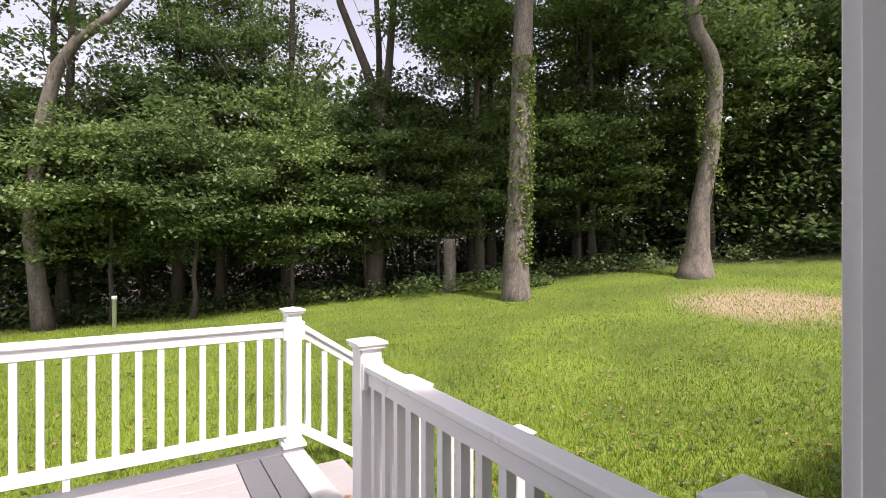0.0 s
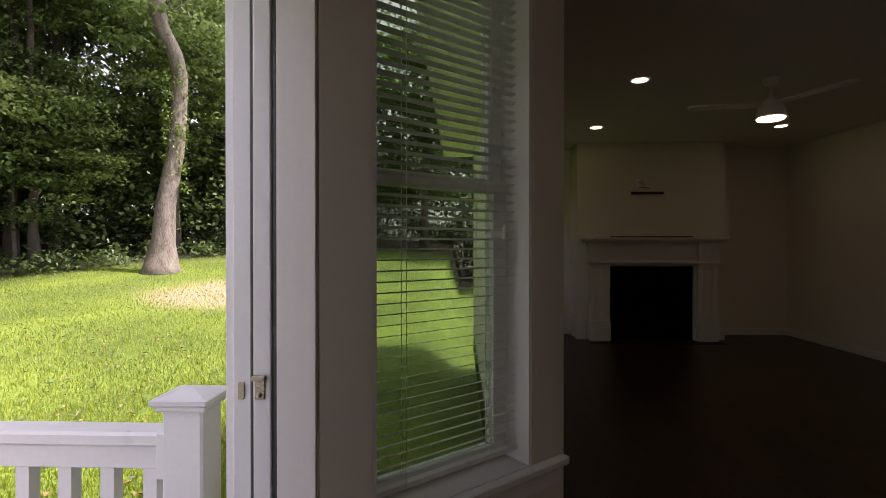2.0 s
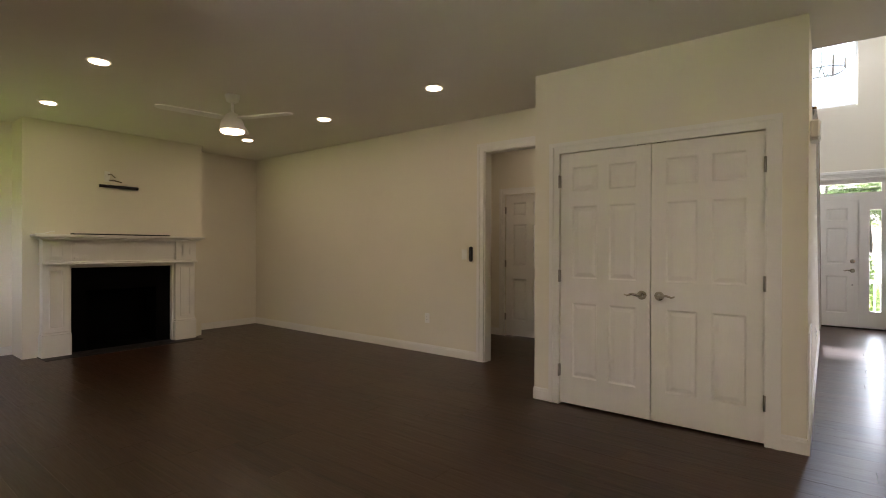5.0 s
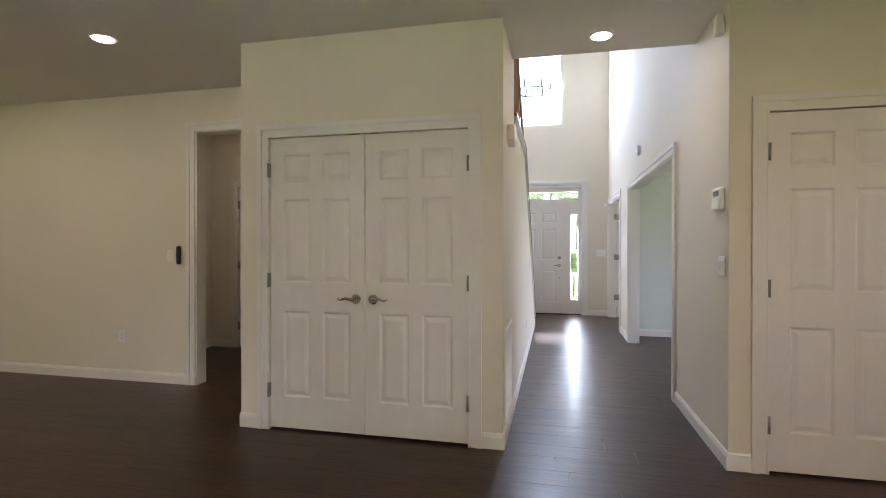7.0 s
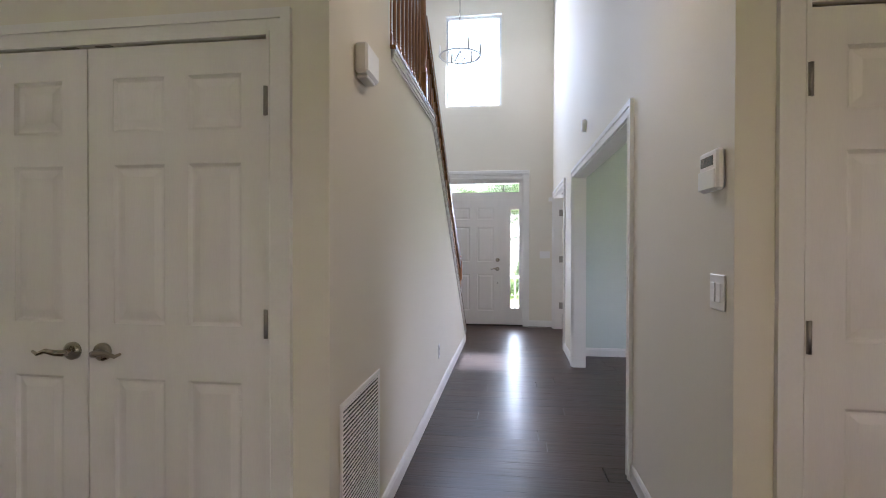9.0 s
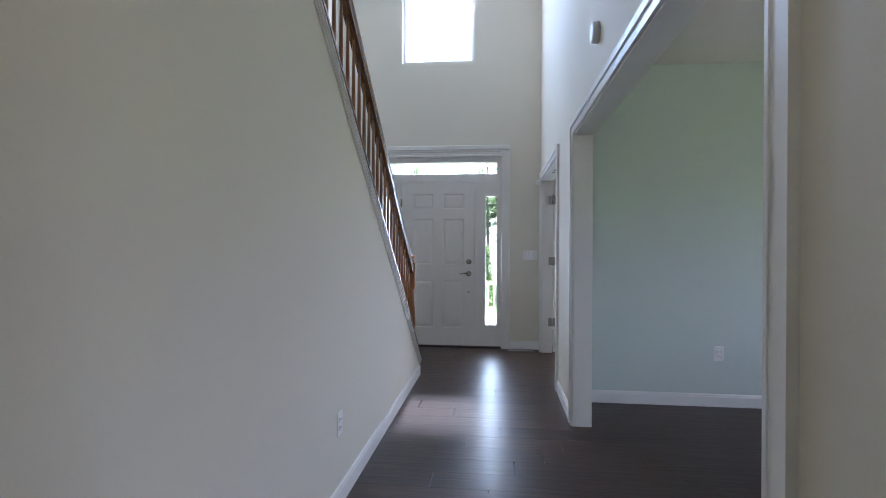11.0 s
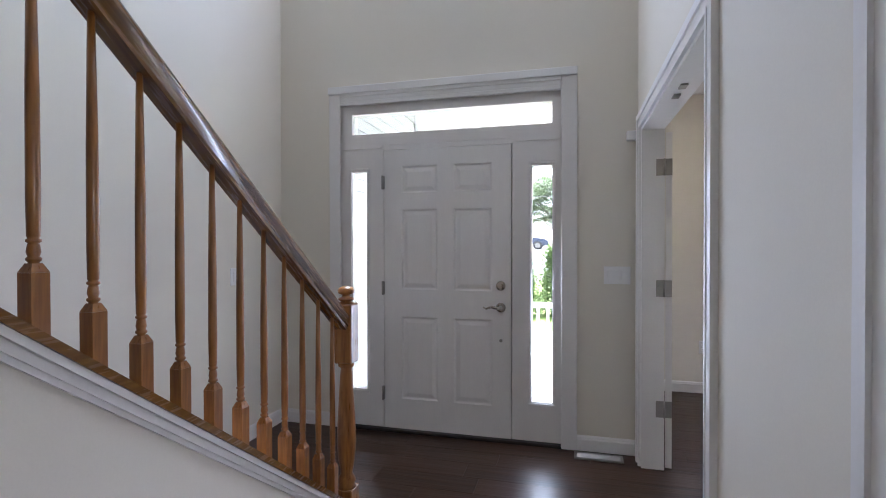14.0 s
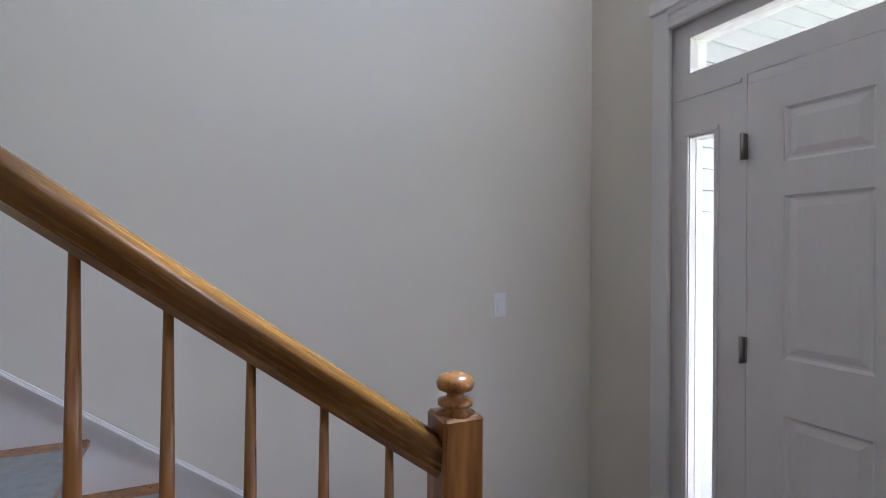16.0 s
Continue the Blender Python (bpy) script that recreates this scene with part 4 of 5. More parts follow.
part("case", tube(B(), [(0, -0.0005, 0), (0, -0.03, 0), (0, -0.038, 0)], [0.058, 0.055, 0.045], 24), PLASTIC, sn)
sn = thing("door_sensor", pose(1.25, 6.52, 2.06), "small white sensor box in the corner by the den", "sensor")
boxpart("case", (-0.025, 0.035, -0.05, -0.0005, -0.03, 0.03), PLASTIC, sn, "", 0.004)
sn = thing("ceiling_sensor", pose(1.297, 0.10, 2.6, 0, 0, -90), "white movement sensor near the ceiling at the hall corner", "sensor")
bm = box(B(), -0.03, 0.03, -0.05, -0.0005, -0.06, 0.06, 0.01)
part("case", bm, PLASTIC, sn)
rm = thing("remote_holder", pose(-3.10, 0.836, 1.205), "black handheld remote hanging on the wall", "remote control")
boxpart("body", (-0.024, 0.024, -0.03, -0.0005, -0.085, 0.085), BLACK, rm, "", 0.012)
part("button", tube(B(), [(0, -0.03, 0.03), (0, -0.034, 0.03)], 0.012, 14), SCREEN, rm)


def grille(name, m, w, h, label, slats, horizontal=True):
    g = thing(name, m, label, "vent")
    bm = B()
    f = 0.02
    for a, b, c, e in ((-w / 2, -w / 2 + f, 0, h), (w / 2 - f, w / 2, 0, h), (-w / 2 + f, w / 2 - f, 0, f), (-w / 2 + f, w / 2 - f, h - f, h)):
        box(bm, a, b, -0.008, -0.0005, c, e)
    part("frame", bm, PLASTIC if horizontal else STEEL, g)
    boxpart("backing", (-w / 2 + f, w / 2 - f, -0.002, -0.0008, f, h - f), BLACK if not horizontal else SCREEN, g)
    sm = box(B(), -w / 2 + f, w / 2 - f, -0.007, -0.002, -0.003, 0.003)
    bmesh.ops.rotate(sm, verts=sm.verts[:], cent=(0, -0.0045, 0), matrix=Matrix.Rotation(radians(35), 3, "X"))
    me = mesh_of("slat", sm, PLASTIC if horizontal else STEEL)
    for i in range(slats):
        o = new("slat", me)
        o.parent = g
        o.location = (0, 0, f + (i + 0.5) * (h - 2 * f) / slats)
    return g


grille("wall_vent", pose(0.0, 0.37, 0.12, 0, 0, 90), 0.54, 0.62, "white louvred return air grille low on the hall wall", 34)
grille("floor_vent", pose(1.05, 6.36, 0.002, -90), 0.30, 0.11, "brown metal floor register by the front wall", 9, False)
grille("floor_vent", pose(-2.45, -3.40, 0.002, -90), 0.30, 0.11, "brown metal floor register under the bay", 9, False)

ch = thing("chandelier", pose(0.02, 4.2, H2), "pale ring chandelier hanging on a thin rod in the foyer", "chandelier")
part("rod", tube(B(), [(0, 0, 0), (0, 0, -1.83)], 0.006, 8), NICKEL, ch)
part("canopy", lathe(B(), [(0.02, -0.05), (0.06, -0.02), (0.06, -0.001)], 20), NICKEL, ch)
bm = B()
tube(bm, [(0.24 * math.cos(2 * math.pi * i / 24), 0.24 * math.sin(2 * math.pi * i / 24), -1.90) for i in range(25)], 0.009, 6)
part("ring", bm, PLASTIC, ch)
for k in range(6):
    a = 2 * math.pi * k / 6
    c, s = math.cos(a), math.sin(a)
    arm = part("arm", tube(B(), [(0, 0, -1.83), (0.08 * c, 0.08 * s, -1.98), (0.18 * c, 0.18 * s, -1.96), (0.24 * c, 0.24 * s, -1.90)], 0.006, 6), PLASTIC, ch)
    part("candle", lathe(B(), [(0.014, -1.90), (0.014, -1.82), (0.01, -1.78), (0.002, -1.75)], 10, 0.24 * c, 0.24 * s), PLASTIC, arm)

# ---------------------------------------------------------------- rear deck
DZ = -0.11
dk = thing("deck", pose(1.0, -6.2, DZ), "grey composite deck with a dark border board", "deck", kind="structure")
rng = random.Random(4)


def board(name, x0, x1, y0, y1, mat_):
    me = mesh_of(name, box(B(), x0 - 1.0, x1 - 1.0, y0 + 6.2, y1 + 6.2, -0.025, 0, 0.003), mat_)
    o = new(name, me)
    o.parent = dk


y = -7.80
while y < -4.70:
    board("board", -1.06, 4.0, y, min(y + 0.136, -4.67), DECK)
    y += 0.141
board("border_board", -1.36, -1.213, -7.80, -4.54, DECKD)
board("border_board", -1.207, -1.065, -7.80, -4.54, DECKD)
board("border_board", -1.52, 4.0, -7.95, -7.805, DECKD)
board("fascia_board", -1.52, -1.365, -7.80, -4.60, CONCRETE)
# One solid block; its dark colour stands in for shade below the boards.
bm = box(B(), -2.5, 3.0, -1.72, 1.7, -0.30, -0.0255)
part("under_deck_fill", bm, BARKD, dk, "solid dark block that stands in for the shade under the boards")


def deck_post(m, h, label="white vinyl deck post with a moulded square cap"):
    p = thing("deck_post", m, label, "post", "deck posts")
    boxpart("sleeve", (-0.055, 0.055, -0.055, 0.055, 0, h - 0.04), VINYL, p, "", 0.006)
    bm = box(B(), -0.07, 0.07, -0.07, 0.07, h - 0.05, h - 0.032, 0.005)
    box(bm, -0.078, 0.078, -0.078, 0.078, h - 0.032, h - 0.018, 0.003)
    q = [bm.verts.new(v) for v in ((-0.078, -0.078, h - 0.018), (0.078, -0.078, h - 0.018), (0.078, 0.078, h - 0.018), (-0.078, 0.078, h - 0.018))]
    c = bm.verts.new((0, 0, h))
    for i in range(4):
        bm.faces.new((q[i], q[(i + 1) % 4], c))
    part("cap", bm, VINYL, p, "pyramid post cap")
    bm = box(B(), -0.085, 0.085, -0.085, 0.085, 0, 0.03, 0.006)
    box(bm, -0.068, 0.068, -0.068, 0.068, 0.03, 0.055, 0.006)
    part("skirt", bm, VINYL, p)
    return p


PH = 1.02
for x, y in ((-1.45, -4.68), (-1.45, -6.47), (-1.47, -7.93), (1.2, -7.93), (3.7, -7.93)):
    deck_post(pose(x, y, DZ), PH)
for x, y, h in ((-2.42, -6.50, 0.90), (-2.42, -7.93, 0.90), (-1.72, -6.50, 1.28)):
    deck_post(pose(x, y, -0.62), h, "lower white vinyl post of the deck steps")


def deck_rail(p, q, n):
    d = Vector(q) - Vector(p)
    g = thing("deck_railing", Matrix.Translation((p[0], p[1], DZ)) @ Matrix.Rotation(math.atan2(d.y, d.x), 4, "Z"), "white vinyl deck railing with square balusters", "railing", "deck railings")
    L = d.length
    bm = box(B(), 0.05, L - 0.05, -0.044, 0.044, 0.865, 0.905, 0.008)
    box(bm, 0.05, L - 0.05, -0.026, 0.026, 0.80, 0.866, 0.003)
    part("top_rail", bm, VINYL, g)
    boxpart("bottom_rail", (0.05, L - 0.05, -0.026, 0.026, 0.075, 0.145), VINYL, g, "", 0.004)
    for a in (0.05, L - 0.075):
        boxpart("bracket", (a, a + 0.025, -0.05, 0.05, 0.78, 0.91), VINYL, g, "", 0.005)
    boxpart("foot", (L / 2 - 0.018, L / 2 + 0.018, -0.018, 0.018, 0.0, 0.076), VINYL, g)
    me = mesh_of("baluster", box(B(), -0.019, 0.019, -0.019, 0.019, 0.14, 0.805), VINYL)
    for i in range(n):
        o = new("baluster", me)
        o.parent = g
        o.location = (0.05 + (i + 0.5) * (L - 0.1) / n, 0, 0)


deck_rail((-1.45, -4.68), (-1.45, -6.47), 14)


def stair_rail(x, y, drop, run):
    """A sloped railing that goes down beside the deck steps."""
    g = thing("stair_railing", pose(x, y, DZ), "white vinyl railing down the deck steps", "railing", "deck railings")
    bm = prism(B(), [(-0.05, 0.865), (-0.05, 0.905), (-run, 0.905 - drop), (-run, 0.865 - drop)], "y", -0.044, 0.044)
    prism(bm, [(-0.05, 0.80), (-0.05, 0.866), (-run, 0.866 - drop), (-run, 0.80 - drop)], "y", -0.026, 0.026)
    part("top_rail", bm, VINYL, g)
    part("bottom_rail", prism(B(), [(-0.05, 0.085), (-0.05, 0.155), (-run, 0.155 - drop), (-run, 0.085 - drop)], "y", -0.026, 0.026), VINYL, g)
    boxpart("bracket", (-0.08, -0.05, -0.05, 0.05, 0.775, 0.91), VINYL, g, "", 0.005)
    me = mesh_of("baluster", box(B(), -0.019, 0.019, -0.019, 0.019, 0.14, 0.815), VINYL)
    for i in range(7):
        o = new("baluster", me)
        o.parent = g
        u = 0.05 + (i + 0.5) * (run - 0.05) / 7
        o.location = (-u, 0, -drop * u / run)


stair_rail(-1.47, -7.93, 0.58, 0.93)
stair_rail(-1.45, -6.50, 0.58, 0.93)
ds = thing("deck_steps", pose(-1.53, -7.2, DZ), "pale composite steps down from the deck to the lawn", "steps")
for i in range(3):
    boxpart("tread", (-0.30 * (i + 1), -0.30 * i - 0.003, -0.66, 0.63, -0.19 - 0.17 * i, -0.155 - 0.17 * i), DECK, ds, "", 0.004)
    boxpart("riser", (-0.30 * i - 0.02, -0.30 * i, -0.66, 0.63, -0.33 - 0.17 * i, -0.1905 - 0.17 * i), VINYL, ds)
dead = random.Random(3)
for i in range(9):
    lf = B()
    a_, x_, y_ = dead.uniform(0, 6.28), dead.uniform(-1.75, -1.58), dead.uniform(-7.3, -6.6)
    if i > 4:
        x_, y_ = dead.uniform(-1.0, 0.6), dead.uniform(-7.6, -6.4)
    zz = DZ + (0.004 if i > 4 else -0.151)
    o = thing("dead_leaf", pose(x_, y_, zz, 0, 0, math.degrees(a_)), "curled brown fallen leaf lying on the deck", "leaf", "dead leaves")
    p4 = [lf.verts.new(v) for v in ((-0.045, 0, 0), (0, -0.022, 0.012), (0.045, 0, 0.002), (0, 0.022, 0.014))]
    p5 = [lf.verts.new((v.co.x, v.co.y, v.co.z + 0.0015)) for v in p4]
    lf.faces.new(p4[::-1])
    lf.faces.new(p5)
    for q in range(4):
        lf.faces.new((p4[q], p4[(q + 1) % 4], p5[(q + 1) % 4], p5[q]))
    part("blade", lf, DRY, o)
deck_rail((-1.47, -7.93), (1.2, -7.93), 21)
deck_rail((1.2, -7.93), (3.7, -7.93), 19)

# ---------------------------------------------------------------- ground
FX, FY = math.sin(radians(148.0)), math.cos(radians(148.0))


def ground_z(x, y):
    """Lawn that falls to one side of the deck and rises towards the trees."""
    dx, dy = x + 0.52, y + 4.22
    f = -dx * FX + dy * FY
    lat = dx * FY + dy * FX
    k = min(max(f, 0.0), 24.0) / 13.0
    z = -0.62 + k * (0.56 + 0.075 * max(min(lat, 16.0), -20.0))
    z += 0.05 * noise.noise(Vector((x * 0.25, y * 0.25, 0))) * min(k * 2, 1)
    return max(min(z, 1.6), -3.0) if y < -4.4 else -0.62


def axis_steps(fine0, fine1, step, far):
    v = list(np.arange(fine0, fine1 + 1e-6, step))
    s, a, b = step, v[0], v[-1]
    left, right = [], []
    while a > -far:
        s *= 1.35
        a -= s
        left.append(a)
    s = step
    while b < far:
        s *= 1.35
        b += s
        right.append(b)
    return left[::-1] + v + right


gx, gy = axis_steps(-22, 14, 0.5, 900), axis_steps(-30, 12, 0.5, 900)
verts = [(x, y, ground_z(x, y)) for y in gy for x in gx]
nx = len(gx)
faces = [(j * nx + i, j * nx + i + 1, (j + 1) * nx + i + 1, (j + 1) * nx + i) for j in range(len(gy) - 1) for i in range(nx - 1)]
gm = bpy.data.meshes.new("ground")
gm.from_pydata(verts, [], faces)
for p in gm.polygons:
    p.use_smooth = True

# lawn, with bare sand by the far tree and leaf litter, darkened for shade, under the woods
m, nt, p, n, l = shader("lawn")
tc = n.new("ShaderNodeTexCoord")
na, nb = n.new("ShaderNodeTexNoise"), n.new("ShaderNodeTexNoise")
na.inputs["Scale"].default_value, nb.inputs["Scale"].default_value = 0.6, 22
na.inputs["Detail"].default_value, nb.inputs["Detail"].default_value = 5, 6
for q in (na, nb):
    l.new(tc.outputs["Object"], q.inputs["Vector"])
sm = n.new("ShaderNodeMath")
sm.operation = "ADD"
l.new(na.outputs["Fac"], sm.inputs[0])
l.new(nb.outputs["Fac"], sm.inputs[1])
cr = n.new("ShaderNodeValToRGB")
cr.color_ramp.elements[0].position, cr.color_ramp.elements[1].position = 0.35, 0.68
cr.color_ramp.elements[0].color, cr.color_ramp.elements[1].color = (0.036, 0.07, 0.007, 1), (0.165, 0.24, 0.022, 1)
hf = n.new("ShaderNodeMath")
hf.operation = "MULTIPLY"
hf.inputs[1].default_value = 0.5
l.new(sm.outputs[0], hf.inputs[0])
l.new(hf.outputs[0], cr.inputs[0])


def patch(cx, cy, r0, r1, wob):
    """1 inside a round patch of ground with a ragged edge, 0 outside."""
    sub = n.new("ShaderNodeVectorMath")
    sub.operation = "DISTANCE"
    flat = n.new("ShaderNodeVectorMath")
    flat.operation = "MULTIPLY"
    flat.inputs[1].default_value = (1, 1, 0)
    l.new(tc.outputs["Object"], flat.inputs[0])
    l.new(flat.outputs[0], sub.inputs[0])
    sub.inputs[1].default_value = (cx, cy, 0)
    w_ = n.new("ShaderNodeMath")
    w_.operation = "MULTIPLY_ADD"
    l.new(sm.outputs[0], w_.inputs[0])
    w_.inputs[1].default_value = wob
    l.new(sub.outputs["Value"], w_.inputs[2])
    r = n.new("ShaderNodeMapRange")
    r.inputs["From Min"].default_value, r.inputs["From Max"].default_value = r1 + wob, r0 + wob
    l.new(w_.outputs[0], r.inputs["Value"])
    return r.outputs[0]


SAND = (-11.5, -9.5)
mx1 = n.new("ShaderNodeMix")
mx1.data_type = "RGBA"
l.new(patch(*SAND, 1.0, 2.1, 2.0), mx1.inputs["Factor"])
l.new(cr.outputs[0], mx1.inputs["A"])
mx1.inputs["B"].default_value = (0.31, 0.235, 0.16, 1)
mx2 = n.new("ShaderNodeMix")
mx2.data_type = "RGBA"
l.new(patch(2.0, 4.0, 24.0, 26.0, 1.5), mx2.inputs["Factor"])
# Litter brown, kept dark so the ground carries the wood's shade.
mx2.inputs["A"].default_value = (0.045, 0.034, 0.022, 1)
# Unseen pale ground to the east, added to make the dining room's bounce light neutral.
mx3 = n.new("ShaderNodeMix")
mx3.data_type = "RGBA"
l.new(patch(9.5, 4.0, 5.0, 6.5, 1.0), mx3.inputs["Factor"])
l.new(mx1.outputs["Result"], mx3.inputs["A"])
mx3.inputs["B"].default_value = (0.26, 0.25, 0.22, 1)
l.new(mx3.outputs["Result"], mx2.inputs["B"])
l.new(mx2.outputs["Result"], p.inputs["Base Color"])
p.inputs["Roughness"].default_value = 0.9
bp = n.new("ShaderNodeBump")
bp.inputs["Strength"].default_value, bp.inputs["Distance"].default_value = 0.8, 0.04
l.new(nb.outputs["Fac"], bp.inputs["Height"])
l.new(bp.outputs[0], p.inputs["Normal"])
gm.materials.append(m)
tagged(new("ground", gm), "mown green lawn with a bare sandy patch", "lawn", kind="structure")


def at_view(f, lat):
    """A place on the ground f metres out from the doorway along its view and lat metres to the side."""
    x, y = -0.52 - f * FX + lat * FY, -4.22 + f * FY + lat * FX
    return x, y, ground_z(x, y)


def scatter(name, count, f0, f1, spread, mat_, label, category, hmin, hmax, width, seed, flat=False):
    r = np.random.RandomState(seed)
    vs, fs = [], []
    for i in range(count):
        f = f0 + (f1 - f0) * r.rand() ** 1.3
        x, y, z = at_view(f, (r.rand() * 2 - 1) * f * spread)
        if -7.99 < y < -4.4 and x > -1.66 or y > -4.5:
            continue
        a, h = r.rand() * 6.283, hmin + (hmax - hmin) * r.rand()
        w_ = width * (0.6 + 0.8 * r.rand())
        c, s = math.cos(a) * w_, math.sin(a) * w_
        k = len(vs)
        if flat:
            vs += [(x - c, y - s, z + 0.03), (x + s * 0.6, y - c * 0.6, z + 0.045), (x + c, y + s, z + 0.035), (x - s * 0.6, y + c * 0.6, z + 0.05)]
            fs.append((k, k + 1, k + 2, k + 3))
        else:
            vs += [(x - c, y - s, z - 0.01), (x + c, y + s, z - 0.01), (x + (r.rand() - 0.5) * h * 1.2, y + (r.rand() - 0.5) * h * 1.2, z + h)]
            fs.append((k, k + 1, k + 2))
    me = bpy.data.meshes.new(name)
    me.from_pydata(vs, [], fs)
    me.materials.append(mat_)
    return tagged(new(name, me), label, category, kind="stuff")


scatter("grass", 170000, 2.2, 16.0, 0.95, BLADE, "short mown green grass blades", "grass", 0.03, 0.07, 0.006, 1)
scatter("fallen_leaves", 800, 3, 15, 0.9, DRY, "scattered brown fallen leaves on the lawn", "leaves", 0, 0, 0.030, 2, True)
scatter("weeds", 1500, 3, 14, 0.9, LEAFD, "dark broad-leaved weeds in the lawn", "weeds", 0, 0, 0.032, 3, True)


# ---------------------------------------------------------------- trees
def leaf_mesh(name, centres, per, spread, size, mat_, seed, droop=0.25):
    """Folded leaves in flattened clumps round the given centres."""
    r = np.random.RandomState(seed)
    k = len(centres) * per
    c = np.repeat(np.array(centres), per, axis=0) + r.normal(size=(k, 3)) * np.array(spread)
    a, tilt = r.rand(k) * 2 * np.pi, r.normal(size=k) * 0.5 - droop
    s = size * (0.6 + 0.8 * r.rand(k))
    d = np.stack([np.cos(a) * np.cos(tilt), np.sin(a) * np.cos(tilt), np.sin(tilt)], 1)
    w_ = np.stack([-np.sin(a), np.cos(a), r.normal(size=k) * 0.5], 1)
    w_ /= np.linalg.norm(w_, axis=1)[:, None]
    S = s[:, None]
    v = np.stack([c - d * S * 0.5, c + w_ * S * 0.34 - d * S * 0.05, c + d * S * 0.5, c - w_ * S * 0.34 - d * S * 0.05], 1).reshape(-1, 3)
    idx = np.arange(k)[:, None] * 4 + np.array([0, 1, 2, 3])
    me = bpy.data.meshes.new(name)
    me.from_pydata(v.tolist(), [], idx.tolist())
    me.materials.append(mat_)
    return me


def crown_centres(r, n, rx, rz, zc, hollow=0.35):
    out = []
    while len(out) < n:
        q = r.normal(size=3)
        q /= np.linalg.norm(q)
        rad = (hollow + (1 - hollow) * r.rand() ** 0.5) * (0.75 + 0.35 * noise.noise(Vector(q.tolist()) * 1.7 + Vector((r.randint(9), 0, 0))))
        out.append((q[0] * rad * rx, q[1] * rad * rx, zc + q[2] * rad * rz))
    return out


def bough_mesh(pts, r0, r1, limbs, seed, mat_, n=10):
    """A tapered trunk along pts with limbs that leave it."""
    r = random.Random(seed)
    bm = B()
    k = len(pts)
    base = [r0 + (r1 - r0) * i / (k - 1) for i in range(k)]
    base[0] *= 1.35
    tube(bm, pts, base, n)
    for _ in range(limbs):
        i = r.randint(k // 2, k - 1)
        p0 = Vector(pts[i])
        a = r.random() * 6.283
        d = Vector((math.cos(a), math.sin(a), 0.5 + 0.7 * r.random()))
        L = 1.2 + 2.2 * r.random()
        bend = Vector((r.uniform(-0.3, 0.3), r.uniform(-0.3, 0.3), 0.25))
        tube(bm, [p0, p0 + d * L * 0.4, p0 + d * L * 0.75 + bend * 0.4, p0 + d * L + bend], [base[i] * 0.45, base[i] * 0.32, base[i] * 0.2, 0.01], 6)
    return mesh_of("trunk", bm, mat_)


def straight(h, lean, seed, k=9):
    r = random.Random(seed)
    return [(lean * t * h + (r.uniform(-0.06, 0.06) * h * 0.1 if 0 < i else 0), r.uniform(-0.05, 0.05) * h * 0.1 if i else 0, h * t) for i, t in ((j, j / (k - 1)) for j in range(k))]


rs = np.random.RandomState(11)
LOW = [leaf_mesh("crown", crown_centres(rs, 95, 2.6, 2.6, 3.5), 190, (0.34, 0.34, 0.09), 0.115, LEAF if i % 2 else LEAFD, 20 + i) for i in range(4)]
TALL = [leaf_mesh("crown", crown_centres(rs, 80, 4.4, 5.5, 11.0, 0.3), 90, (0.36, 0.36, 0.11), 0.165, LEAFD if i % 2 else LEAF, 40 + i) for i in range(4)]
TRUNK_LOW = [bough_mesh(straight(5.0, 0.04 * (i - 1), i), 0.07, 0.02, 6, i, BARKD, 8) for i in range(3)]
TRUNK_TALL = [bough_mesh(straight(15.0, 0.03 * (i - 1), 10 + i), 0.20, 0.06, 7, 10 + i, BARKD, 10) for i in range(3)]


def tree(f, lat, crown, trunk, label, group, scale=1.0, sink=0.05, turn=None):
    x, y, z = at_view(f, lat)
    t = thing("tree", pose(x, y, z - sink, 0, 0, rng.uniform(0, 360) if turn is None else turn) @ Matrix.Scale(scale, 4), label, "tree", group)
    for nm, me in (("trunk", trunk), ("crown", crown)):
        if me is not None:
            o = new(nm, me)
            o.parent = t
    return t


UNDER = "young tree with layered green leaves"
for i, (f, lat, sc) in enumerate(((15, -12.5, 1.2), (14, -9.6, 1.1), (13.5, -7.0, 1.05), (14.5, -4.6, 1.0), (15.5, -2.6, 1.0), (17, -0.4, 1.0), (17.5, 2.2, 1.1), (17.5, 4.6, 1.1), (19.5, 8.4, 1.0),
                                  (18, -14.5, 1.5), (17.5, -10.8, 1.4), (18, -6.0, 1.4), (20, -1.5, 1.4), (21, 4.0, 1.5), (22, 14.5, 1.0))):
    tree(f, lat, LOW[i % 4], TRUNK_LOW[i % 3], UNDER, "understory trees", sc)
FOREST = "tall forest tree with a high leafy crown"
for i, (f, lat, sc) in enumerate(((15.5, -12.2, 0.95), (20, -7.6, 0.9), (19, 0.9, 0.85), (19, 6.0, 1.05), (20, 10.5, 1.1), 
                                  (26, 7.5, 1.2), (24, 14, 1.2), (20, 18, 1.1), (17, 15.5, 1.0))):
    tree(f, lat, TALL[i % 4], TRUNK_TALL[i % 3], FOREST, "forest trees", sc)

MIDW = "leafy young forest tree behind the wood's edge"
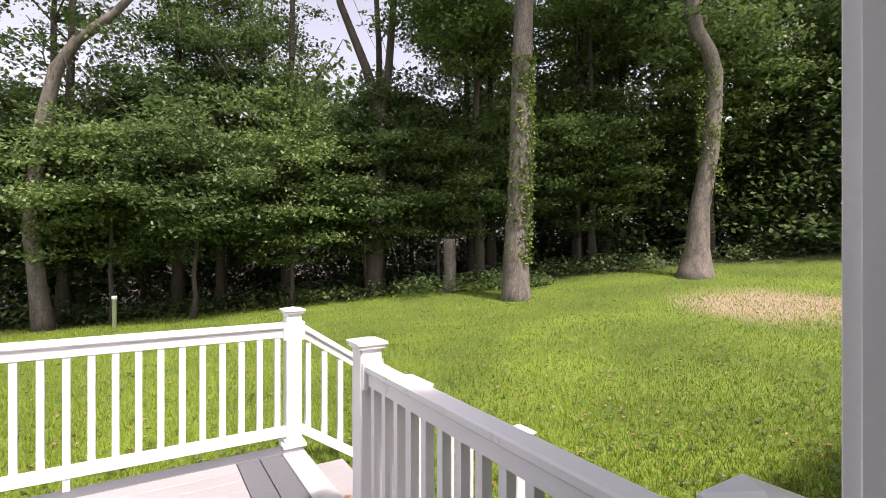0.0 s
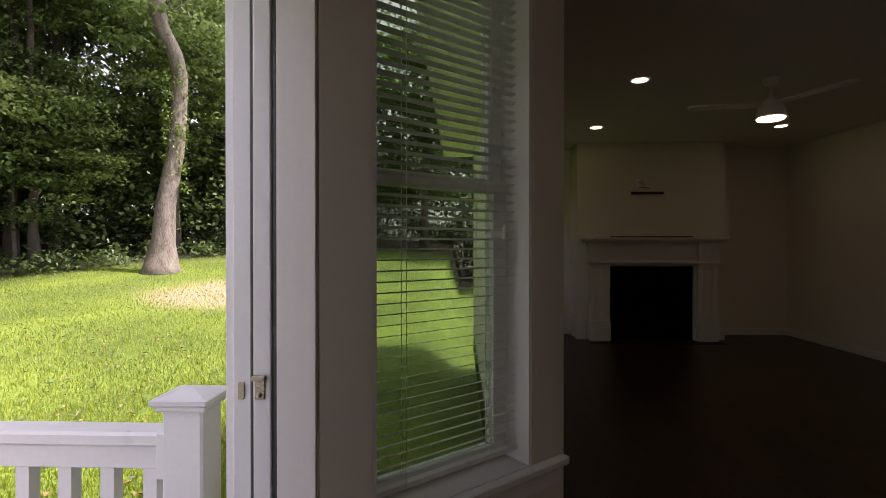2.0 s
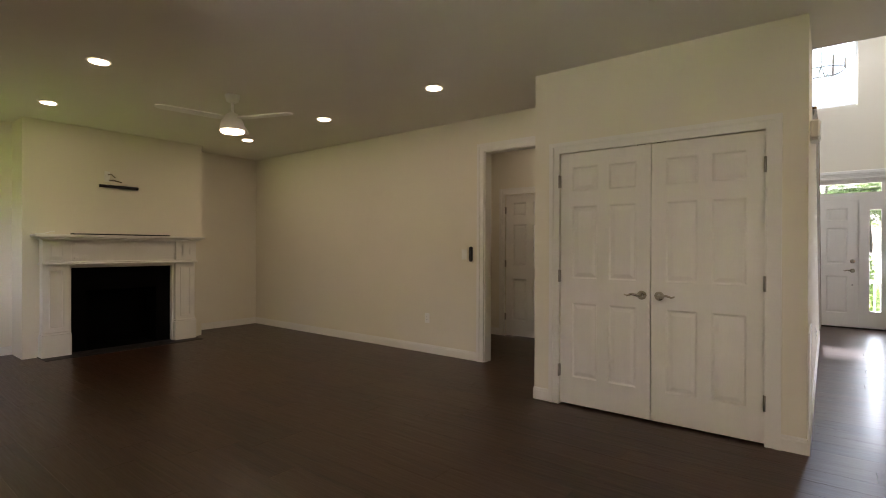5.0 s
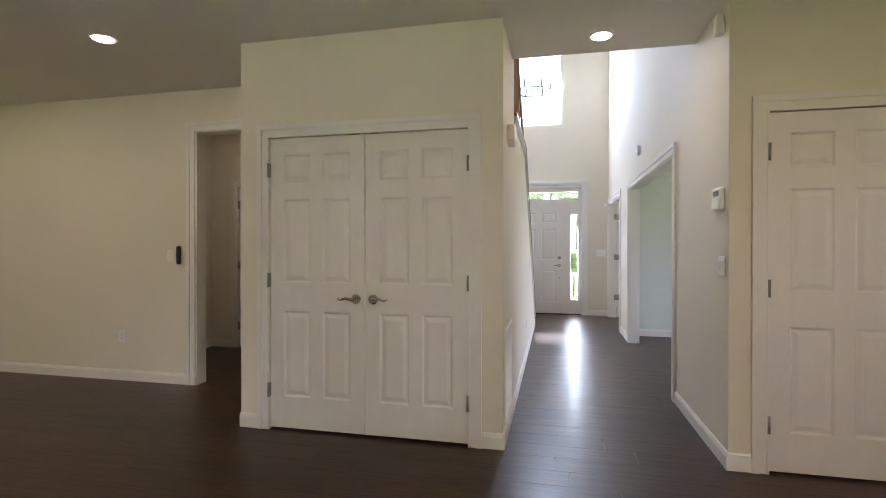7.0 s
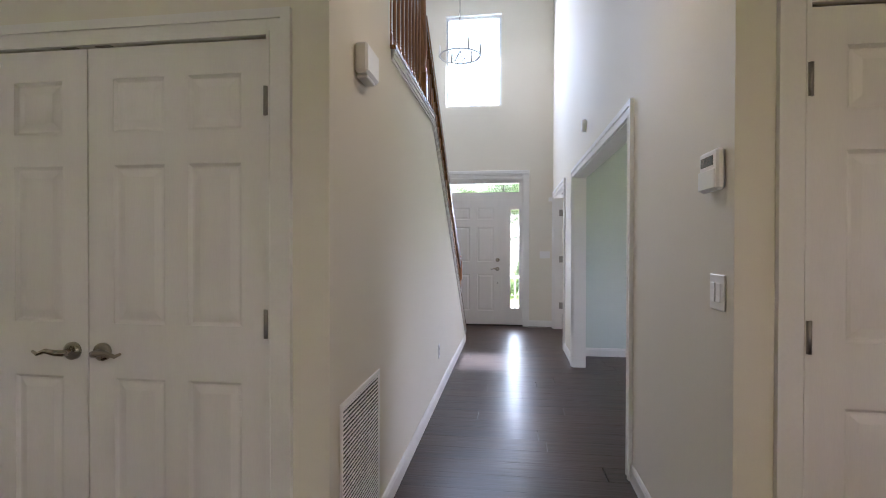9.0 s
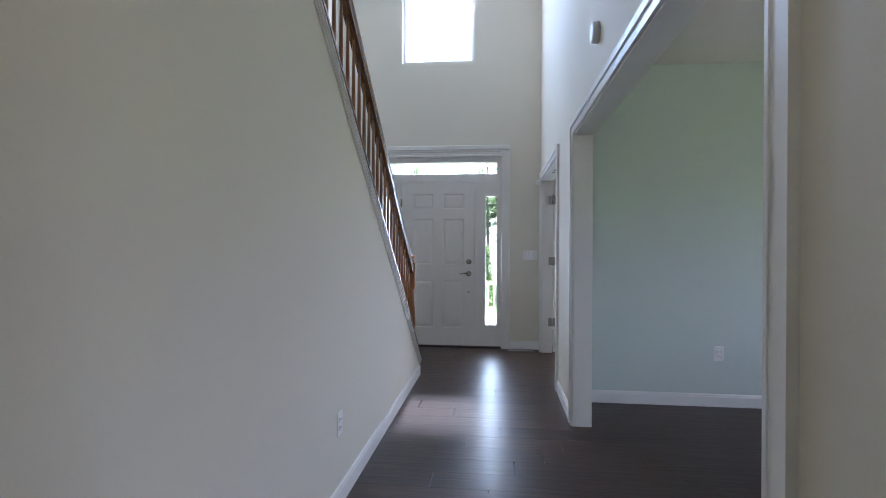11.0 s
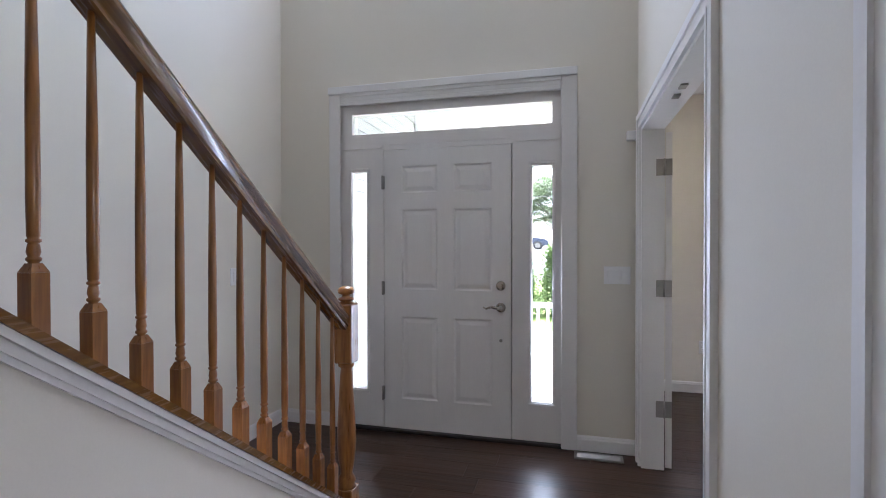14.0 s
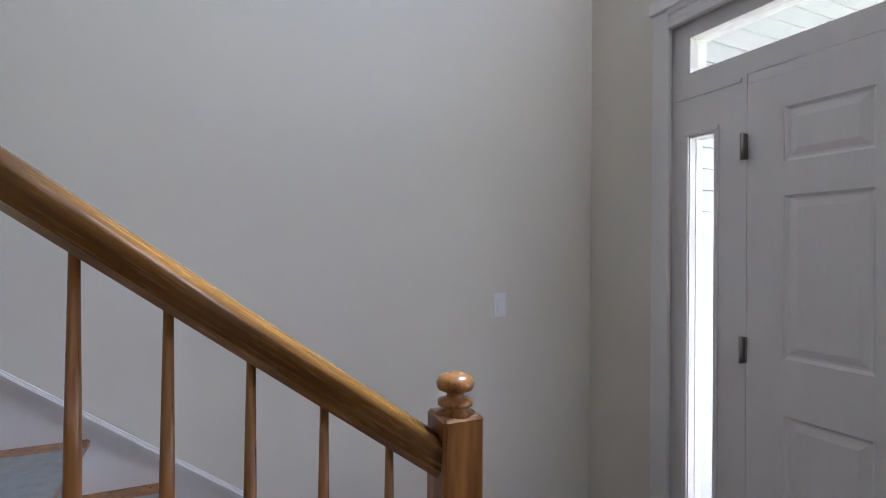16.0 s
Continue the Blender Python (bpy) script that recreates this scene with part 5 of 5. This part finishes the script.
for i, (f, lat, z, sc) in enumerate(((16.5, -13.5, 2.5, 1.5), (16, -8.8, 2.8, 1.5), (16.5, -5.4, 2.7, 1.3), (17, -2.4, 2.5, 1.3), (18.5, 1.6, 2.0, 1.3), (18.5, 4.8, 2.2, 1.3), (17, 8.9, 4.2, 1.3), (17, 12.4, 4.4, 1.4), (16, 15.8, 4.3, 1.4),
                                     (19.5, 6.6, 6.5, 1.6), (20, 10.6, 6.5, 1.6), (18.5, 15.5, 4.0, 1.6), (12.5, 17.5, 4.0, 1.6), (9.5, 19.0, 4.0, 1.7))):
    t = tree(f, lat, None, TRUNK_TALL[i % 3], MIDW, "midstory trees", 0.9)
    o = new("crown", LOW[(i + 1) % 4])
    o.parent = t
    o.matrix_local = pose(0, 0, z - 1.5, 0, 0, i * 77) @ Matrix.Scale(sc, 4)
# two big trees at the edge of the lawn: a straight one with ivy, a bent one
x, y, z = at_view(12.8, 1.75)
big = thing("tree", pose(x, y, z - 0.1), "tall oak with a straight grey trunk wrapped in green ivy", "tree")
pts = [(0.0, 0.0, -0.2), (0.02, 0, 0.35), (0.02, 0.0, 1.2), (-0.05, 0.05, 2.6), (-0.06, 0.1, 4.2), (-0.10, 0.1, 6.0), (-0.2, 0.1, 8.5), (-0.3, 0.2, 13)]
bm = tube(B(), pts, [0.50, 0.36, 0.32, 0.29, 0.28, 0.26, 0.23, 0.1], 18)
o = part("trunk", bm, BARK, big)
TOP = leaf_mesh("crown", crown_centres(rs, 70, 4.6, 3.4, 11.5, 0.2), 60, (0.5, 0.5, 0.2), 0.22, LEAF, 77)
o = new("crown", TOP)
o.parent = big
r = np.random.RandomState(5)
cs = []
for i in range(520):
    zz = 1.0 + 5.3 * r.rand() ** 0.8
    a = -0.25 + r.normal() * 0.95
    k = 0.315 - 0.012 * zz
    cs.append((-0.015 * zz + k * math.cos(a + 2.2), 0.02 * zz + k * math.sin(a + 2.2), zz))
o = new("ivy", leaf_mesh("ivy", cs, 9, (0.05, 0.05, 0.06), 0.085, IVYM, 6, 0.6))
o.parent = big
tagged(o, "green ivy climbing the bark")
x, y, z = at_view(14.0, 6.95)
big = thing("tree", pose(x, y, z - 0.1), "tall tree with a bent pale trunk and a spreading foot", "tree")
RX, RY = FY, FX
lat_ = [(0, -0.2), (0.0, 0.25), (0.05, 0.9), (0.12, 2.0), (0.42, 3.6), (0.52, 4.9), (0.55, 5.8), (0.38, 6.4), (0.02, 7.0), (-0.12, 7.7), (0.0, 8.6), (0.1, 13)]
bm = tube(B(), [(a * RX, a * RY, zz) for a, zz in lat_], [0.70, 0.46, 0.32, 0.26, 0.22, 0.21, 0.205, 0.205, 0.21, 0.20, 0.19, 0.1], 18)
part("trunk", bm, BARK, big)
o = new("crown", TALL[1])
o.parent = big
cs = []
for i in range(160):
    zz = 2.4 + 3.6 * r.rand()
    a = r.rand() * 6.283
    cs.append((0.4 * RX + 0.28 * math.cos(a), 0.4 * RY + 0.28 * math.sin(a), zz))
o = new("ivy", leaf_mesh("ivy", cs, 8, (0.06, 0.06, 0.08), 0.085, IVYM, 8, 0.6))
o.parent = big
# fork-topped dark tree and a few bare trunks near the edge
for name_, f, pts_, rad in (("leaning tree with a bare curved trunk and limb", 13.5, [(-11.1, -0.2), (-11.3, 1.2), (-11.5, 2.8), (-11.35, 4.4), (-11.15, 5.8), (-10.8, 7.2), (-10.2, 8.0), (-9.2, 8.7), (-8.3, 9.6), (-7.6, 11.0)], [0.3, 0.22, 0.2, 0.19, 0.19, 0.17, 0.14, 0.11, 0.08, 0.03]),
                            ("dark tree whose trunk forks high up", 15.5, [(-2.35, -0.2), (-2.3, 1.2), (-2.2, 3.5), (-2.15, 5.7), (-2.6, 7.2), (-3.4, 9.2), (-3.8, 11)], [0.32, 0.24, 0.22, 0.2, 0.14, 0.11, 0.06])):
    x0_, y0_, z0_ = at_view(f, pts_[0][0])
    t = thing("tree", pose(x0_, y0_, z0_), name_, "tree")
    pp_ = [((a - pts_[0][0]) * FY, (a - pts_[0][0]) * FX, zz) for a, zz in pts_]
    bm = tube(B(), pp_, rad, 14)
    if f > 15:
        tube(bm, [pp_[3], (0.45 * FY, 0.45 * FX, 6.8), (0.65 * FY, 0.65 * FX, 9.5), (0.8 * FY, 0.8 * FX, 12)], [0.17, 0.13, 0.1, 0.05], 10)
    part("trunk", bm, BARK if f < 15 else BARKD, t)
    o = new("crown", TALL[2])
    o.parent = t
    o.location = (0, 0, 2.5)
for f, lat, r0, lab in ((15.0, 0.05, 0.20, "pale grey broken trunk at the wood's edge"), (16.9, 1.05, 0.17, "dark upright trunk at the wood's edge"),
                        (17.5, 5.1, 0.14, "thin dark trunk inside the wood"), (16, -7.4, 0.15, "thin dark trunk inside the wood")):
    x, y, z = at_view(f, lat)
    t = thing("tree", pose(x, y, z - 0.1, 0, 0, 10), lab, "tree")
    me = bough_mesh(straight(11 if "pale" not in lab else 1.7, 0.02, int(f * 10)), r0, r0 * (0.4 if "pale" not in lab else 0.9), 5 if "pale" not in lab else 0, int(f * 7), BARKD if "pale" not in lab else BARK, 12)
    o = new("trunk", me)
    o.parent = t
    o = new("crown", LOW[int(f) % 4])
    o.parent = t
    o.location = (0, 0, 5.5)


def edge_shrubs():
    r = np.random.RandomState(31)
    cs = []
    for i in range(420):
        lat = r.uniform(-15, 17)
        f = 14.2 + 0.9 * r.rand() + (1.6 if lat > 3 else 0) + 2.5 * r.rand() ** 3
        x, y, z = at_view(f, lat)
        cs.append((x, y, z + 0.05 + 0.45 * r.rand() ** 2))
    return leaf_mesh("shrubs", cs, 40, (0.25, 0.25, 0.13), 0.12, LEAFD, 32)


def far_woods():
    r = np.random.RandomState(33)
    cs = []
    for i in range(2000):
        ang = r.uniform(-70, 70)
        d = r.uniform(24, 42)
        f, lat = d * math.cos(radians(ang)), d * math.sin(radians(ang))
        x, y, z = at_view(f, lat)
        cs.append((x, y, z + 2.5 + 8.5 * r.rand() ** 1.1 * (0.7 + 0.3 * math.sin(ang * 0.35))))
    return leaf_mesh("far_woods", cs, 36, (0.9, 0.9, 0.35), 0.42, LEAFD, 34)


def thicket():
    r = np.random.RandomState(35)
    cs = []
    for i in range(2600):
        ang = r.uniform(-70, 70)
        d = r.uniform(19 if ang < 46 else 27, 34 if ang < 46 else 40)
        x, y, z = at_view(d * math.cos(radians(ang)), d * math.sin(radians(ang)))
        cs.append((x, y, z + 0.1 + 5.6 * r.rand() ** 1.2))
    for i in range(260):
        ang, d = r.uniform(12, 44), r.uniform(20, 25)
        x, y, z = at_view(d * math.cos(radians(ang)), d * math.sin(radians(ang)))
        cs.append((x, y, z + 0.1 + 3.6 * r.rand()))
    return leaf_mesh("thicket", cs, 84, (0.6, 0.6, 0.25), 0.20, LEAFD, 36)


tagged(new("thicket", thicket()), "undergrowth inside the wood, part of its shade in the leaf colour", "undergrowth", kind="stuff")
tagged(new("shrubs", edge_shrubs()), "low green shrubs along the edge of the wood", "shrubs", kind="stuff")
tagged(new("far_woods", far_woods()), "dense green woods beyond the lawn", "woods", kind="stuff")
x, y, z = at_view(12.5, -8.5)
pp = thing("vent_pipe", pose(x, y, z), "white plastic standpipe with a cap on the lawn", "pipe")
part("pipe", lathe(B(), [(0.05, -0.05), (0.05, 0.72), (0.062, 0.72), (0.062, 0.80), (0.05, 0.82)], 14), VINYL, pp)

# ---------------------------------------------------------------- outside of the house
slab("eave_soffit", -8.0, -2.35, -4.16, -3.745, 2.72, 2.78, SOFFIT, "white soffit under the eave of the house", "soffit")
slab("eave_fascia", -8.0, -2.35, -4.20, -4.161, 2.70, 2.90, SOFFIT, "white fascia board of the eave", "fascia")
bm = prism(B(), [(-4.2, 2.9), (-1.4, 4.4), (1.2, 2.9)], "x", -8.0, -1.5)
structure("roof_west", bm, ROOFM, "grey shingled gable roof", "roof")
# Unseen main and rear roofs and upper rear wall, set back so sun reaches the deck rail.
bm = prism(B(), [(-1.30, 5.6), (2.8, 8.1), (6.95, 5.6)], "x", -1.9, 5.4)
structure("roof_main", bm, ROOFM, "grey shingled gable roof", "roof")
bm = prism(B(), [(-4.70, 2.94), (-1.0, 4.2), (-1.0, 2.94)], "x", -1.5, 5.2)
structure("roof_rear", bm, ROOFM, "unseen low shingled roof over the kitchen, kept short for its shadow", "roof")
slab("upper_wall_rear", -1.5, 5.16, -0.99, -0.83, H + 0.21, 5.6, SIDING, "white sided upper storey", "wall")
slab("upper_wall_east", 5.0, 5.16, -0.83, 6.5, H + 0.2, 5.6, SIDING, "white sided upper storey", "wall")
slab("upper_wall_west", -1.5, -1.42, -0.83, 6.68, H + 0.2, 5.6, SIDING, "white sided upper storey", "wall")
slab("upper_wall_front", 1.417, 5.0, 6.5, 6.68, H + 0.2, 5.6, SIDING, "white sided upper storey", "wall")

# front porch: recessed entry between the garage wall and the den
slab("porch_floor", -1.1, 1.297, 6.68, 9.4, -0.3, -0.05, CONCRETE, "pale concrete porch floor", "porch")
gw = thing("garage_wall", pose(-1.05, 8.3, 0), "white lap siding on the wall beside the porch", "wall", kind="structure")
boxpart("sheathing", (-0.16, -0.012, -1.62, 2.2, -0.6, 3.3), SIDING, gw)
lap = mesh_of("clapboard", prism(B(), [(-0.012, 0), (0.014, 0), (-0.002, 0.118), (-0.012, 0.118)], "y", -1.62, 2.2), SIDING)
for i in range(33):
    o = new("clapboard", lap)
    o.parent = gw
    o.location = (0, 0, -0.55 + i * 0.115)
boxpart("corner_board", (-0.012, 0.012, -1.615, -1.53, -0.6, 3.3), VINYL, gw)
plate("porch_outlet", pose(-1.045, 7.6, 0.42, 0, 0, 90), 0.08, 0.12, 1, "white weatherproof outlet on the porch siding", "socket")
slab("porch_ceiling", -1.25, 1.297, 6.68, 9.3, 3.12, 3.2, SOFFIT, "white beaded porch ceiling", "ceiling")
slab("porch_beam", -1.04, 1.297, 9.1, 9.3, 2.74, 3.115, VINYL, "white porch beam", "beam")


def porch_rail(x0, x1, y):
    g = thing("porch_railing", pose(x0, y, -0.2), "white porch railing with square balusters", "railing")
    L = x1 - x0
    boxpart("top_rail", (0, L, -0.03, 0.03, 0.80, 0.86), VINYL, g, "", 0.006)
    boxpart("bottom_rail", (0, L, -0.025, 0.025, 0.08, 0.13), VINYL, g)
    me = mesh_of("baluster", box(B(), -0.016, 0.016, -0.016, 0.016, 0.13, 0.80), VINYL)
    for i in range(int(L / 0.115)):
        o = new("baluster", me)
        o.parent = g
        o.location = (0.06 + i * 0.115, 0, 0)
    boxpart("post", (0.0, 0.09, -0.045, 0.045, 0, 0.98), VINYL, g, "", 0.004)
    boxpart("post", (L - 0.09, L, -0.045, 0.045, 0, 0.98), VINYL, g, "", 0.004)


porch_rail(0.2, 1.29, 9.2)
slab("driveway", -14, 18, 10.5, 14.5, -0.70, -0.60, CONCRETE, "pale concrete drive in front of the house", "road")
ARB = leaf_mesh("crown", [(0.42 * (1 - k / 60) ** 0.8 * math.cos(k * 2.4), 0.42 * (1 - k / 60) ** 0.8 * math.sin(k * 2.4), 0.15 + 2.3 * k / 60) for k in range(60)], 70, (0.12, 0.12, 0.1), 0.09, LEAF, 50, -0.8)
ARBT = mesh_of("trunk", tube(B(), [(0, 0, -0.1), (0, 0, 0.7), (0, 0, 1.9)], [0.05, 0.04, 0.01], 8), BARKD)
for x, y, s in ((-1.9, 17.2, 0.60), (-1.1, 17.5, 0.66), (-0.35, 17.1, 0.62), (0.35, 17.3, 0.68), (1.05, 17.0, 0.60), (1.75, 17.4, 0.64)):
    t = thing("arborvitae", pose(x, y, -0.62) @ Matrix.Scale(s * 1.15, 4), "narrow upright evergreen shrub in the front yard", "shrub", "evergreen row")
    for nm, me in (("crown", ARB), ("trunk", ARBT)):
        o = new(nm, me)
        o.parent = t
for i, (x, y, s) in enumerate(((-6, 44, 1.0), (0, 46, 1.0), (5, 45, 1.1), (9, 47, 1.0), (14, 44, 1.05), (-12, 46, 1.1), (3, 52, 1.1), (20, 50, 1.1))):
    t = thing("tree", pose(x, y, -0.9 - 3.5, 0, 0, i * 50) @ Matrix.Scale(s, 4), "large leafy tree across the street", "tree", "street trees")
    for nm, me in (("trunk", TRUNK_TALL[i % 3]), ("crown", TALL[i % 4])):
        o = new(nm, me)
        o.parent = t
for i, (x, y, s) in enumerate(((-0.6, 50, 1.3), (2.6, 51.5, 1.4), (6.0, 50, 1.25), (-4.4, 51, 1.35), (-8.5, 50, 1.3), (9.6, 51, 1.35))):
    t = thing("tree", pose(x, y, 0.95, 0, 0, 30 + i * 65) @ Matrix.Scale(s, 4), "low leafy tree behind the evergreens across the street", "tree", "street trees")
    for nm, me in (("trunk", TRUNK_LOW[i % 3]), ("crown", LOW[i % 4])):
        o = new(nm, me)
        o.parent = t
bm = prism(B(), [(36.0, -0.8), (39.5, 0.95), (56.0, 1.02), (60.0, -0.8)], "x", -45, 45)
structure("street_bank", bm, CONCRETE, "pale street on a low bank across the front yard", "road")


def parked_car(m):
    """A small hatchback; it faces along local x."""
    c = thing("car", m, "dark blue car parked on the street", "car")
    bm = prism(B(), [(-2.05, 0.30), (-2.1, 0.75), (-1.95, 0.92), (0.75, 0.95), (1.85, 0.80), (2.1, 0.62), (2.1, 0.30)], "y", -0.85, 0.85)
    bmesh.ops.bevel(bm, geom=bm.edges[:], offset=0.05, segments=2, affect="EDGES")
    part("body", bm, CARPAINT, c)
    bm = prism(B(), [(-1.85, 0.90), (-1.45, 1.42), (0.05, 1.45), (0.85, 0.93)], "y", -0.74, 0.74)
    bmesh.ops.bevel(bm, geom=bm.edges[:], offset=0.05, segments=2, affect="EDGES")
    part("cabin", bm, SCREEN, c, "dark glazed cabin")
    for x in (-1.3, 1.3):
        for y in (-0.80, 0.80):
            t = part("wheel", tube(B(), [(x, y - 0.1, 0.32), (x, y + 0.1, 0.32)], 0.32, 20), BLACK, c)
            part("rim", tube(B(), [(x, y - 0.11, 0.32), (x, y + 0.11, 0.32)], 0.19, 16), STEEL, t, "steel wheel rim")
    return c


parked_car(pose(-2.9, 41.5, 0.96))
w = thing("power_line", pose(0, 30, -0.62), "thin overhead cables on timber poles across the street", "cable")
for x in (-30, 30):
    part("pole", tube(B(), [(x, 0, -0.2), (x, 0, 6.2)], [0.14, 0.1], 10), BARKD, w)
for z in (4.5, 5.1):
    part("wire", tube(B(), [(-30, 0, z + 0.5), (-10, 0, z + 0.05), (10, 0, z), (30, 0, z + 0.5)], 0.015, 5), BLACK, w)

# ---------------------------------------------------------------- floor boards
PW, PT = 0.182, 0.012
fl = thing("floor", pose(0, 0, -PT), "dark brown wood-grain plank floor", "floor", kind="structure")
rng = random.Random(9)
LENGTHS = (1.22, 0.9, 0.6, 1.5)
PM = {}


def plank_mesh(L):
    if L not in PM:
        bm = B()
        v0 = [bm.verts.new((x, y, 0)) for x, y in ((0, 0), (L, 0), (L, PW - 0.0005), (0, PW - 0.0005))]
        v1 = [bm.verts.new((x, y, PT - 0.0012)) for x, y in ((0, 0), (L, 0), (L, PW - 0.0005), (0, PW - 0.0005))]
        e = 0.0007
        v2 = [bm.verts.new((x, y, PT)) for x, y in ((e, e), (L - e, e), (L - e, PW - 0.0005 - e), (e, PW - 0.0005 - e))]
        for a, b in ((v0, v1), (v1, v2)):
            for i in range(4):
                bm.faces.new((a[i], a[(i + 1) % 4], b[(i + 1) % 4], b[i]))
        bm.faces.new(v2)
        PM[L] = mesh_of("plank", bm, PLANK)
    return PM[L]


REGIONS = [(-7.5, 4.0, -3.58, 0.0), (-1.2, 4.0, -4.27, -3.58), (-0.48, 4.0, -4.6, -4.27), (-7.5, -1.87, 0.0, 0.836), (-4.0, -1.87, 0.836, 2.45), (0.0, 1.297, 0.0, 6.52), (-1.296, 0.0, 5.05, 6.52),
           (1.297, 1.417, 1.34, 3.87), (1.417, 4.5, 0.2, 4.45), (1.297, 1.417, 4.80, 6.36), (1.417, 5.0, 4.65, 8.1), (-0.22 - 1.423, -0.22, 0.0, 0.1)]
rest_v, rest_f, made = [], [], 0
row = 0
y = -4.6
while y < 8.1:
    spans = []
    for x0, x1, y0, y1 in REGIONS:
        if y0 - PW / 2 < y + PW / 2 < y1 + PW / 2 + 0.001 and y + PW / 2 >= y0 - 0.02:
            spans.append([x0, x1])
    spans.sort()
    merged = []
    for s in spans:
        if merged and s[0] <= merged[-1][1] + 0.13:
            merged[-1][1] = max(merged[-1][1], s[1])
        else:
            merged.append(s)
    for x0, x1 in merged:
        x = x0 - rng.random() * 0.9
        while x < x1:
            L = rng.choice(LENGTHS)
            a, b = max(x, x0), min(x + L, x1)
            whole = abs((b - a) - L) < 1e-6
            if b - a > 0.03:
                near = -0.6 < a < 1.3 and y > -0.4 or (-2.2 < a < 1.4 and -3.0 < y <= -0.4)
                if near and made < 300:
                    LL = L if whole else round(b - a, 2)
                    o = new("plank", plank_mesh(LL))
                    o.parent = fl
                    o.location = (a, y, 0)
                    made += 1
                else:
                    k = len(rest_v)
                    e = 0.0006
                    rest_v += [(a, y, 0), (b, y, 0), (b, y + PW, 0), (a, y + PW, 0), (a + e, y + e, PT), (b - e, y + e, PT), (b - e, y + PW - e, PT), (a + e, y + PW - e, PT)]
                    rest_f += [(k + 4, k + 5, k + 6, k + 7)] + [(k + i, k + (i + 1) % 4, k + 4 + (i + 1) % 4, k + 4 + i) for i in range(4)]
            x += L + 0.001
    y += PW
me = bpy.data.meshes.new("planks")
me.from_pydata(rest_v, [], rest_f)
me.materials.append(PLANKS)
o = new("planks", me)
o.parent = fl
tagged(o, "more dark planks of the same floor", kind="stuff")
